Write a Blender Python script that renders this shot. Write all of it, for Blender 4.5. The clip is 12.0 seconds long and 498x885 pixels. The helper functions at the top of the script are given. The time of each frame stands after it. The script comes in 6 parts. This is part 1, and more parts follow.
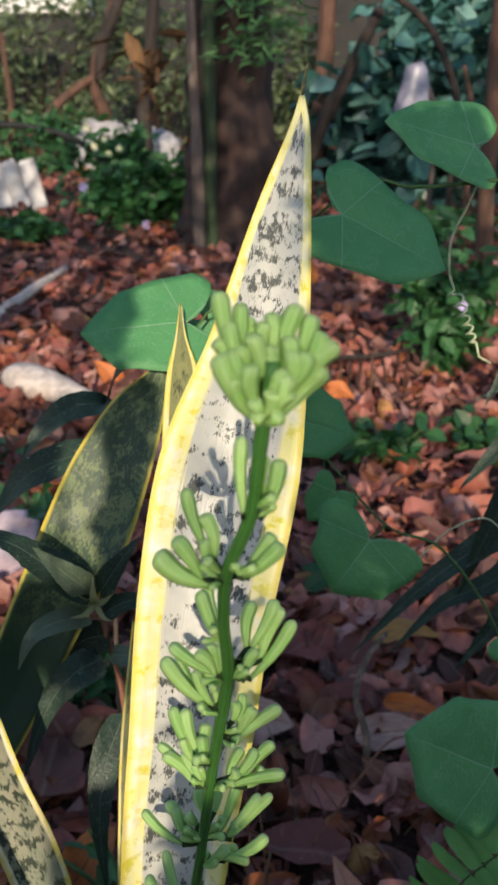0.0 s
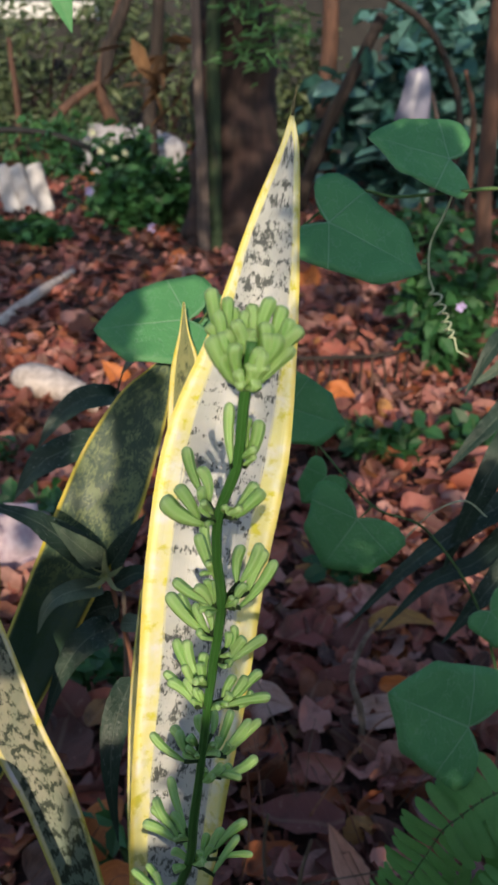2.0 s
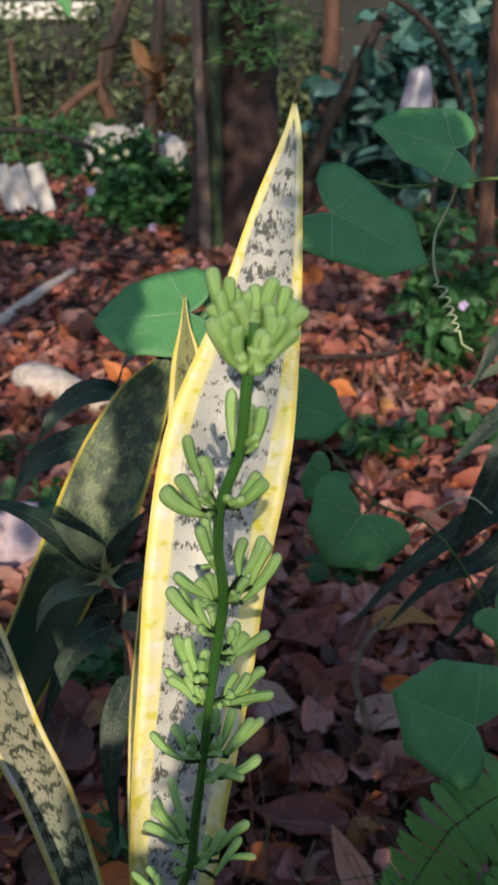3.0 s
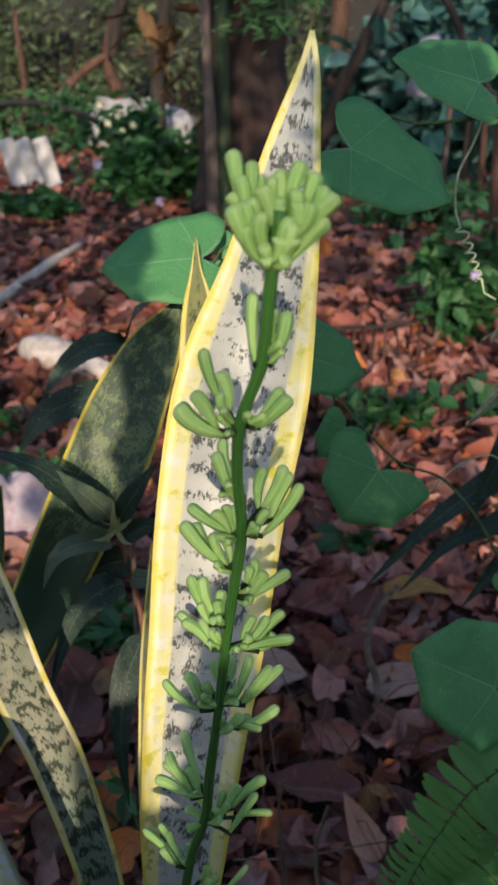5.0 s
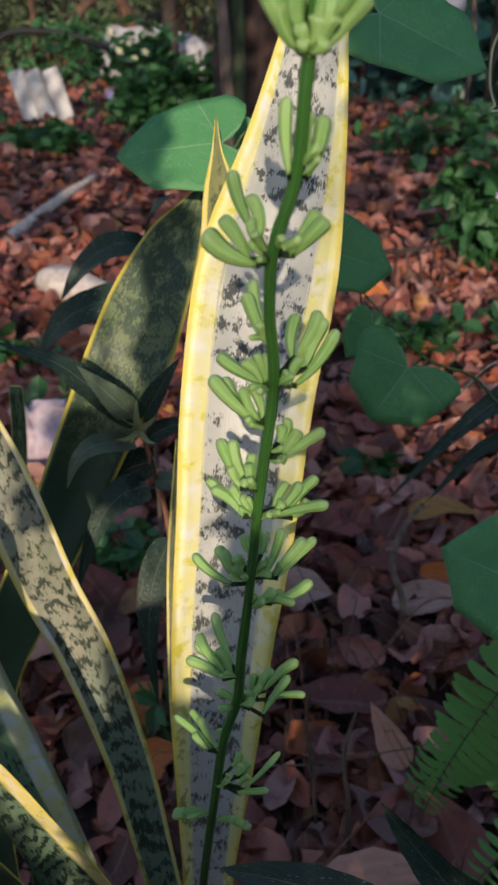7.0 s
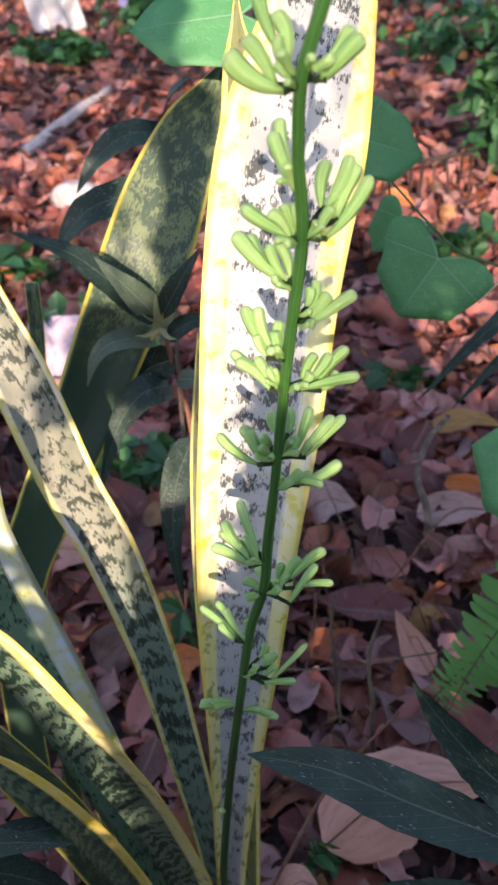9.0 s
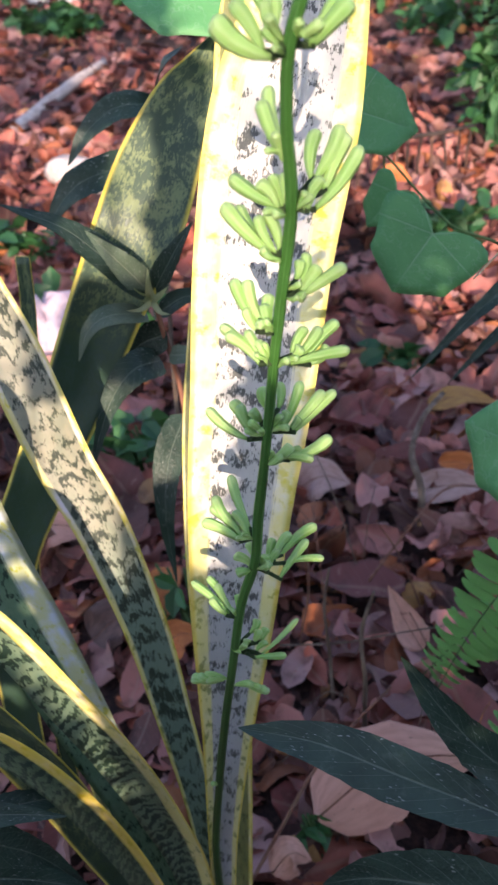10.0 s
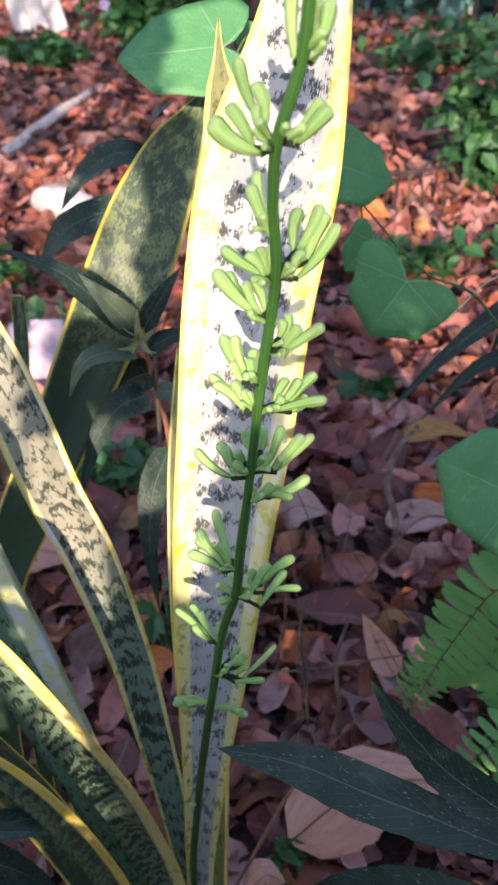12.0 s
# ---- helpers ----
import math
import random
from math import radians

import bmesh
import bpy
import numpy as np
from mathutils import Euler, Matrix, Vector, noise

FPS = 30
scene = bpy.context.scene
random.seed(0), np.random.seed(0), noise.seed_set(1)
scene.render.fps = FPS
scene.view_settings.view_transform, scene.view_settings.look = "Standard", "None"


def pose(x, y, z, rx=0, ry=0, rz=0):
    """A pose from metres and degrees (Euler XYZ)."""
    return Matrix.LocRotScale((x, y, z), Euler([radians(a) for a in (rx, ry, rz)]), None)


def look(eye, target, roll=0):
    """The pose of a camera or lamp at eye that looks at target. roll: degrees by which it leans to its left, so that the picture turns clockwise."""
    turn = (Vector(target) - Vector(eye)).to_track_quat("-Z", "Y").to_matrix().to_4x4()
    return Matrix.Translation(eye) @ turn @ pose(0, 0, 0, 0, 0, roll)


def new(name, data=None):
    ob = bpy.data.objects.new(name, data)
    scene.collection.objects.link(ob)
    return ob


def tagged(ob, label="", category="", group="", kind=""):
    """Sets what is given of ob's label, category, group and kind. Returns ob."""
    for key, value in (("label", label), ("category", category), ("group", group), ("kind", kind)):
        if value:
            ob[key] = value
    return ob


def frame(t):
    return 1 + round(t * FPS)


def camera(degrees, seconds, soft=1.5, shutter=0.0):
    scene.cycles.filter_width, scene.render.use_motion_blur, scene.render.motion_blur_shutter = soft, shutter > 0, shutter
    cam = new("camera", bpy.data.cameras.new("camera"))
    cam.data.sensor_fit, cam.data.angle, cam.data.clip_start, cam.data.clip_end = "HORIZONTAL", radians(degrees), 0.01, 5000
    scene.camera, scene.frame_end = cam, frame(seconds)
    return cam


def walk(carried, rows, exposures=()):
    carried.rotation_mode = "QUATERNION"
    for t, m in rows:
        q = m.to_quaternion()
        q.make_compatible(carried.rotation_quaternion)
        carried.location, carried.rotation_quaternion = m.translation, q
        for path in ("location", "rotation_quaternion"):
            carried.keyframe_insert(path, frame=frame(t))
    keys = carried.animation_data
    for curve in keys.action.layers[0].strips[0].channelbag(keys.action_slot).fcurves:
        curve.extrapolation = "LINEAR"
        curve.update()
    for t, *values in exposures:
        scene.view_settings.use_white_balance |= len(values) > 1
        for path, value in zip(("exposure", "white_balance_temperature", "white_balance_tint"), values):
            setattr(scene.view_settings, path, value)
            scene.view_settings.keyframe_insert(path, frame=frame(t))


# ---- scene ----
cam = camera(33.2, 12.0, soft=2.7)
PATH = [
    (0, (0.0298, 0.0097, 0.8239), (0.0250, 1.8572, 0.0581), 0.15),
    (0.5, (0.0330, -0.0118, 0.8273), (0.0277, 1.8361, 0.0622), 0.16),
    (1, (0.0350, -0.0348, 0.8349), (0.0274, 1.8134, 0.0707), 0.12),
    (1.5, (0.0364, -0.0435, 0.8345), (0.0255, 1.8053, 0.0718), 0.06),
    (2, (0.0359, -0.0460, 0.8341), (0.0183, 1.8038, 0.0739), -0.03),
    (2.5, (0.0359, -0.0431, 0.8311), (0.0154, 1.8073, 0.0726), -0.11),
    (4.5, (0.0317, -0.0277, 0.8082), (0.0076, 1.8173, 0.0364), -0.08),
    (5, (0.0309, -0.0265, 0.8006), (-0.0077, 1.8045, -0.0032), -0.35),
    (5.5, (0.0300, -0.0251, 0.7928), (-0.0229, 1.7907, -0.0439), -0.75),
    (6, (0.0311, -0.0243, 0.7831), (-0.0328, 1.7756, -0.0865), -1.16),
    (6.5, (0.0256, -0.0237, 0.7733), (-0.0485, 1.7604, -0.1276), -1.53),
    (7, (0.0263, -0.0256, 0.7664), (-0.0598, 1.7434, -0.1627), -1.83),
    (9, (0.0237, -0.0223, 0.7419), (-0.1160, 1.6558, -0.3372), -3.26),
    (9.5, (0.0234, -0.0211, 0.7386), (-0.1152, 1.6361, -0.3725), -3.23),
    (10, (0.0260, -0.0217, 0.7400), (-0.1051, 1.6276, -0.3837), -3.04),
    (10.5, (0.0258, -0.0259, 0.7445), (-0.0989, 1.6226, -0.3811), -2.81),
    (11, (0.0247, -0.0322, 0.7502), (-0.0873, 1.6203, -0.3709), -2.41),
    (11.5, (0.0248, -0.0373, 0.7558), (-0.0694, 1.6281, -0.3476), -1.83),
    (12, (0.0250, -0.0417, 0.7607), (-0.0532, 1.6428, -0.3146), -1.22),
]
EXPOSURES = [(0.0, 0.72, 6500, 5), (1.0, 0.63, 6500, 5), (2.5, 0.54, 6500, 6), (5.0, 0.55, 6500, 6), (7.0, 0.45, 6500, 8), (9.0, 1.58, 6450, 19), (10.5, 1.71, 6450, 19), (12.0, 1.63, 6450, 19)]
cam.data.dof.use_dof, cam.data.dof.focus_distance, cam.data.dof.aperture_fstop = True, 0.37, 30.0
walk(cam, [(t, look(eye, target, roll)) for t, eye, target, roll in PATH], EXPOSURES)

# ---------------------------------------------------------------- light
SUN_AZ, SUN_EL = 1.0, 20.0          # degrees: to the right of straight behind the first camera, above the horizon
TO_SUN = Vector((math.sin(radians(SUN_AZ)) * math.cos(radians(SUN_EL)), -math.cos(radians(SUN_AZ)) * math.cos(radians(SUN_EL)), math.sin(radians(SUN_EL))))
world = bpy.data.worlds.new("world")
scene.world = world
world.use_nodes = True
wn = world.node_tree
sky = wn.nodes.new("ShaderNodeTexSky")
sky.sky_type = "NISHITA"
sky.sun_disc = False
sky.sun_elevation = radians(SUN_EL + 12)
sky.sun_rotation = radians(180 - SUN_AZ)
wn.nodes["Background"].inputs["Strength"].default_value = 0.108
wn.links.new(sky.outputs["Color"], wn.nodes["Background"].inputs["Color"])
sun = new("sun", bpy.data.lights.new("sun", "SUN"))
sun.data.energy, sun.data.angle, sun.data.color = 2.8, radians(0.45), (1.0, 0.82, 0.62)
sun.matrix_world = look(TO_SUN * 20, (0, 0, 0))


# ---------------------------------------------------------------- node helpers
class Mat:
    """A node material with short ways to add nodes."""

    def __init__(self, name, rough=0.6):
        self.m = bpy.data.materials.new(name)
        self.m.use_nodes = True
        self.t = self.m.node_tree
        self.b = self.t.nodes["Principled BSDF"]
        self.out = self.t.nodes["Material Output"]
        self.b.inputs["Roughness"].default_value = rough

    def put(self, sock, v):
        if isinstance(v, bpy.types.NodeSocket):
            self.t.links.new(v, sock)
        elif isinstance(v, tuple) and len(v) == 3 and sock.type == "RGBA":
            sock.default_value = (*v, 1)
        else:
            sock.default_value = v

    def math(self, op, a, b=0.0, c=0.0):
        n = self.t.nodes.new("ShaderNodeMath")
        n.operation = op
        for s, v in zip(n.inputs, (a, b, c)):
            self.put(s, v)
        return n.outputs[0]

    def step(self, v, lo, hi, a=0.0, b=1.0):
        n = self.t.nodes.new("ShaderNodeMapRange")
        n.interpolation_type = "SMOOTHSTEP"
        for s, x in zip(n.inputs, (v, lo, hi, a, b)):
            self.put(s, x)
        return n.outputs[0]

    def mix(self, f, a, b, mode="MIX"):
        n = self.t.nodes.new("ShaderNodeMix")
        n.data_type, n.blend_type = "RGBA", mode
        self.put(n.inputs["Factor"], f)
        self.put(n.inputs[6], a)
        self.put(n.inputs[7], b)
        return n.outputs[2]

    def xyz(self, v):
        n = self.t.nodes.new("ShaderNodeSeparateXYZ")
        self.put(n.inputs[0], v)
        return n.outputs

    def vec(self, x, y, z=0.0):
        n = self.t.nodes.new("ShaderNodeCombineXYZ")
        for s, v in zip(n.inputs, (x, y, z)):
            self.put(s, v)
        return n.outputs[0]

    def coord(self, kind="Object"):
        n = self.t.nodes.new("ShaderNodeTexCoord")
        return n.outputs[kind]

    def noise(self, vec, scale, detail=3.0, rough=0.55, dist=0.0):
        n = self.t.nodes.new("ShaderNodeTexNoise")
        self.put(n.inputs["Vector"], vec)
        self.put(n.inputs["Scale"], scale)
        n.inputs["Detail"].default_value, n.inputs["Roughness"].default_value, n.inputs["Distortion"].default_value = detail, rough, dist
        return n.outputs["Fac"]

    def ramp(self, f, stops):
        n = self.t.nodes.new("ShaderNodeValToRGB")
        self.put(n.inputs[0], f)
        els = n.color_ramp.elements
        while len(els) < len(stops):
            els.new(0.5)
        for e, (p, c) in zip(els, stops):
            e.position, e.color = p, (*c, 1)
        return n.outputs[0]

    def random(self, island=False):
        if island:
            return self.t.nodes.new("ShaderNodeNewGeometry").outputs["Random Per Island"]
        return self.t.nodes.new("ShaderNodeObjectInfo").outputs["Random"]

    def bump(self, h, strength=0.3, dist=0.002):
        n = self.t.nodes.new("ShaderNodeBump")
        self.put(n.inputs["Height"], h)
        n.inputs["Strength"].default_value, n.inputs["Distance"].default_value = strength, dist
        self.t.links.new(n.outputs[0], self.b.inputs["Normal"])

    def color(self, c):
        self.put(self.b.inputs["Base Color"], c)
        return self

    def thin(self, c, share):
        """Light through a thin leaf."""
        tr = self.t.nodes.new("ShaderNodeBsdfTranslucent")
        self.put(tr.inputs["Color"], c)
        mx = self.t.nodes.new("ShaderNodeMixShader")
        mx.inputs[0].default_value = share
        self.t.links.new(self.b.outputs[0], mx.inputs[1])
        self.t.links.new(tr.outputs[0], mx.inputs[2])
        self.t.links.new(mx.outputs[0], self.out.inputs["Surface"])


# ---------------------------------------------------------------- materials
def blade_mat(name, pale, tint, dark, margin, cover, band, margin_at=0.66, gloss=0.42, seed=0.0, tip_at=None, fleck=210.0, slim=2.2, rim_tone=(0.66, 0.54, 0.06), one=False, banding=0.22, base=None):
    """Snake plant leaf: yellow margins, pale middle, dark mottling in cross bands. u across, v metres along."""
    k = Mat(name, gloss)
    x, y, _ = k.xyz(k.coord("UV"))
    side = k.math("MULTIPLY", k.math("ABSOLUTE", k.math("SUBTRACT", x, 0.5)), 2.0)
    if one:
        side = x
    metres = k.vec(k.math("MULTIPLY", x, 0.07), k.math("ADD", y, seed), seed)
    streak = k.noise(k.vec(k.math("MULTIPLY", x, 0.07 * slim), k.math("ADD", y, seed), seed), fleck, 3.0, 0.6)
    clump = k.noise(k.vec(k.math("MULTIPLY", x, 0.10), k.math("ADD", y, seed), seed + 1.0), 95.0, 4.0, 0.65)
    sway = k.noise(k.vec(k.math("MULTIPLY", x, 3.0), k.math("MULTIPLY", y, 40.0), seed + 3.0), 1.0, 4.0, 0.7)
    wave = k.math("SINE", k.math("MULTIPLY", k.math("ADD", k.math("MULTIPLY", y, band), k.math("MULTIPLY", sway, 3.2)), 6.2832))
    much = k.noise(k.vec(k.math("MULTIPLY", x, 1.2), k.math("MULTIPLY", y, 22.0), seed + 9.0), 1.0, 2.0, 0.5)
    level = k.math("ADD", k.math("MULTIPLY", wave, banding), k.math("ADD", k.math("MULTIPLY", k.math("SUBTRACT", streak, 0.5), 2.0), k.math("MULTIPLY", k.math("SUBTRACT", much, 0.5), 1.2)))
    level = k.math("ADD", level, k.math("MULTIPLY", k.math("SUBTRACT", clump, 0.5), 2.4))
    spots = k.step(level, cover, cover + 0.34)
    soft = k.noise(metres, 60.0, 3.0)
    centre = k.mix(k.step(soft, 0.35, 0.7), pale, tint)
    # Greener leaf foot, with the shade low among the plants painted in.
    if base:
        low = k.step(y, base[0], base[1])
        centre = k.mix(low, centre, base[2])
    centre = k.mix(k.math("MULTIPLY", spots, 0.94), centre, dark)
    long_lines = k.noise(k.vec(k.math("MULTIPLY", x, 6.0), k.math("MULTIPLY", y, 2.0), seed), 14.0, 2.0)
    edge = k.math("ADD", side, k.math("MULTIPLY", k.math("SUBTRACT", long_lines, 0.5), 0.16))
    blot = k.step(k.noise(k.vec(x, k.math("MULTIPLY", y, 16.0), seed + 7.0), 5.0, 4.0, 0.65), 0.53, 0.62)
    yellow = k.mix(k.math("MULTIPLY", blot, 0.9), margin, (margin[0] * 0.84, margin[1] * 0.82, margin[2] * 0.09))
    yellow = k.mix(k.step(soft, 0.4, 0.8), yellow, (margin[0] * 1.05, margin[1] * 1.1, margin[2] * 2.4 + 0.05))
    if base:
        yellow = k.mix(k.math("MULTIPLY", low, 0.75), yellow, (0.58, 0.56, 0.24))
        yellow = k.mix(k.math("MULTIPLY", k.math("MULTIPLY", low, blot), 0.75), yellow, (0.13, 0.17, 0.045))
    rim = k.step(side, 0.87, 0.96)
    if tip_at:
        shift = k.math("ADD", k.step(y, 0.09, 0.26, margin_at - tip_at, 0.0), k.math("ADD", k.step(y, 0.0, 0.085, 0.30, 0.0), k.step(y, 0.0, 0.025, 0.7, 0.0)))
        edge = k.math("ADD", edge, shift)
    col = k.mix(k.step(edge, margin_at, margin_at + 0.07), centre, yellow)
    col = k.mix(k.math("MULTIPLY", rim, 0.6), col, rim_tone)
    k.color(col)
    k.b.inputs["Subsurface Weight"].default_value = 0.12
    k.b.inputs["Subsurface Radius"].default_value = (0.004, 0.003, 0.001)
    k.b.inputs["Subsurface Scale"].default_value = 0.6
    k.bump(k.math("ADD", long_lines, k.math("MULTIPLY", soft, 0.5)), 0.25, 0.0012)
    return k.m


# Main, pale and green leaves: base tones the foot as shade in the colour.
MAIN_BLADE = blade_mat("snake_leaf_white", (0.53, 0.52, 0.49), (0.45, 0.455, 0.43), (0.045, 0.052, 0.048), (0.78, 0.72, 0.30), 0.09, 60.0, 0.58, tip_at=0.70, fleck=300.0, slim=3.4, rim_tone=(0.78, 0.60, 0.04), banding=0.30, base=(0.38, 0.56, (0.40, 0.41, 0.42)))
PALE_BLADE = blade_mat("snake_leaf_pale", (0.28, 0.27, 0.20), (0.21, 0.225, 0.165), (0.020, 0.032, 0.022), (0.70, 0.62, 0.30), -0.02, 70.0, 0.75, seed=2.3, fleck=300.0, slim=2.4, banding=0.34, base=(0.19, 0.29, (0.140, 0.205, 0.165)))
OLIVE_BLADE = blade_mat("snake_leaf_olive", (0.24, 0.24, 0.10), (0.17, 0.19, 0.085), (0.045, 0.055, 0.025), (0.76, 0.64, 0.20), 0.25, 46.0, 0.66, 0.38, 3.1)
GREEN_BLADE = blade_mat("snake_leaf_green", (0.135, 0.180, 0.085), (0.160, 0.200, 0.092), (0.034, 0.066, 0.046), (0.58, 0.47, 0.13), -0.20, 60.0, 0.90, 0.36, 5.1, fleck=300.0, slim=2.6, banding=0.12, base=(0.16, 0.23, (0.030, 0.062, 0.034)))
MID_BLADE = blade_mat("snake_leaf_mid", (0.15, 0.21, 0.135), (0.10, 0.155, 0.10), (0.010, 0.026, 0.018), (0.78, 0.64, 0.22), -0.10, 92.0, 0.56, 0.38, 8.7, fleck=260.0, slim=1.4, rim_tone=(0.76, 0.58, 0.08), one=True, banding=0.42, base=(0.0, 0.24, (0.13, 0.185, 0.125)))
THIN_BLADE = blade_mat("snake_leaf_thin", (0.11, 0.15, 0.09), (0.08, 0.12, 0.07), (0.014, 0.034, 0.022), (0.70, 0.54, 0.10), -0.10, 92.0, 0.66, 0.38, 4.4, fleck=260.0, slim=1.4, rim_tone=(0.70, 0.54, 0.08), one=True, banding=0.4)
GREYEDGE_BLADE = blade_mat("snake_leaf_grey_edge", (0.085, 0.16, 0.10), (0.12, 0.20, 0.13), (0.012, 0.030, 0.020), (0.50, 0.54, 0.31), 0.10, 60.0, 0.58, 0.62, 6.2, rim_tone=(0.10, 0.11, 0.06), one=True)
for dull in (GREYEDGE_BLADE, PALE_BLADE, MID_BLADE, GREEN_BLADE, OLIVE_BLADE):
    dull.node_tree.nodes["Principled BSDF"].inputs["Specular IOR Level"].default_value = 0.25


def leaf_mat(name, col, dark, vein, glow, share, gloss=0.45, speck=0.0, radial=False):
    """Thin green leaf with veins; u along or radial coordinates, v across."""
    k = Mat(name, gloss)
    uv = k.coord("UV")
    x, y, _ = k.xyz(uv)
    rnd = k.random()
    patch = k.noise(k.coord("Object"), 38.0, 4.0)
    fine = k.noise(k.coord("Object"), 420.0, 2.0)
    c = k.mix(k.step(patch, 0.3, 0.7), col, dark)
    if radial:
        ang = k.math("ARCTAN2", y, x)
        r = k.math("SQRT", k.math("ADD", k.math("MULTIPLY", x, x), k.math("MULTIPLY", y, y)))
        line = k.math("MULTIPLY", k.math("ABSOLUTE", k.math("SINE", k.math("MULTIPLY", ang, 2.57))), r)
        main = k.step(line, 0.004, 0.022, 0.80, 0.0)
        main = k.math("MULTIPLY", main, k.step(r, 0.35, 0.95, 1.0, 0.15))
        net = k.step(k.math("ABSOLUTE", k.math("SUBTRACT", k.noise(k.vec(x, y, 0.0), 5.5, 2.0), 0.5)), 0.0, 0.018, 0.28, 0.0)
        lines = k.math("MAXIMUM", main, net)
    else:
        mid = k.step(k.math("ABSOLUTE", y), 0.012, 0.06, 0.55, 0.0)
        rib = k.math("ABSOLUTE", k.math("SINE", k.math("MULTIPLY", k.math("SUBTRACT", x, k.math("MULTIPLY", k.math("ABSOLUTE", y), 0.16)), 42.0)))
        lines = k.math("MAXIMUM", mid, k.step(rib, 0.0, 0.12, 0.32, 0.0))
    c = k.mix(lines, c, vein)
    if speck:
        flecks = k.noise(k.vec(k.math("MULTIPLY", x, 26.0), k.math("MULTIPLY", y, 7.0), k.math("MULTIPLY", rnd, 30.0)), 1.5, 2.0)
        c = k.mix(k.math("MULTIPLY", k.step(flecks, 0.65, 0.71, 0.0, speck), k.step(patch, 0.36, 0.52)), c, (0.42, 0.45, 0.42))
        worn = k.noise(k.coord("Object"), 85.0, 5.0, 0.7)
        c = k.mix(k.step(worn, 0.52, 0.78, 0.0, 0.35), c, vein)
    c = k.mix(k.math("MULTIPLY", rnd, 0.35), c, dark)
    k.color(c)
    k.bump(k.math("ADD", k.math("MULTIPLY", lines, -0.8), fine), 0.55, 0.0010)
    k.thin(glow, share)
    return k.m


VINE_LEAF = leaf_mat("vine_leaf", (0.150, 0.430, 0.168), (0.104, 0.340, 0.132), (0.40, 0.62, 0.42), (0.13, 0.34, 0.06), 0.30, 0.55, radial=True)
DARK_LEAF = leaf_mat("dark_lance_leaf", (0.034, 0.066, 0.048), (0.017, 0.036, 0.027), (0.20, 0.24, 0.19), (0.03, 0.07, 0.02), 0.10, 0.42, speck=0.8)
SPECK_LEAF = leaf_mat("speckled_lance_leaf", (0.040, 0.080, 0.055), (0.020, 0.046, 0.032), (0.14, 0.19, 0.15), (0.05, 0.09, 0.03), 0.12, 0.45, speck=1.0)
GREY_LEAF = leaf_mat("young_lance_leaf", (0.18, 0.23, 0.165), (0.08, 0.125, 0.085), (0.42, 0.46, 0.35), (0.09, 0.14, 0.04), 0.15, 0.5, speck=0.9)
DARK_LEAF.node_tree.nodes["Principled BSDF"].inputs["Specular IOR Level"].default_value = 0.32
TIP_LEAF = leaf_mat("pale_shoot", (0.42, 0.46, 0.27), (0.30, 0.36, 0.19), (0.55, 0.56, 0.38), (0.30, 0.36, 0.12), 0.2, 0.5)
FERN_LEAF = leaf_mat("fern_leaflet", (0.230, 0.530, 0.170), (0.165, 0.43, 0.13), (0.28, 0.50, 0.20), (0.12, 0.30, 0.03), 0.25, 0.5)


def crowd_mat(name, a, b, c, glow, share=0.2, rough=0.5):
    """Foliage of many small leaves, each its own tone."""
    k = Mat(name, rough)
    col = k.ramp(k.random(True), [(0.0, a), (0.5, b), (1.0, c)])
    col = k.mix(k.step(k.noise(k.coord("Object"), 60.0, 2.0), 0.35, 0.75, 0.0, 0.4), col, a)
    k.color(col)
    k.thin(glow, share)
    return k.m


BUSH_BLUE = crowd_mat("bush_bluegreen", (0.010, 0.042, 0.036), (0.058, 0.165, 0.150), (0.16, 0.32, 0.30), (0.05, 0.12, 0.05), 0.12, 0.38)
BUSH_GREEN = crowd_mat("bush_green", (0.016, 0.060, 0.020), (0.036, 0.130, 0.042), (0.075, 0.20, 0.065), (0.06, 0.16, 0.02))
BUSH_PALE = crowd_mat("bush_pale", (0.05, 0.075, 0.035), (0.10, 0.14, 0.065), (0.18, 0.22, 0.11), (0.10, 0.13, 0.04))
FERNY = crowd_mat("ferny_spray", (0.05, 0.15, 0.05), (0.08, 0.23, 0.07), (0.13, 0.29, 0.09), (0.08, 0.16, 0.03), 0.25)
SCREEN_LEAF = crowd_mat("screen_leaf", (0.02, 0.05, 0.015), (0.04, 0.09, 0.025), (0.06, 0.12, 0.03), (0.04, 0.08, 0.01), 0.1)


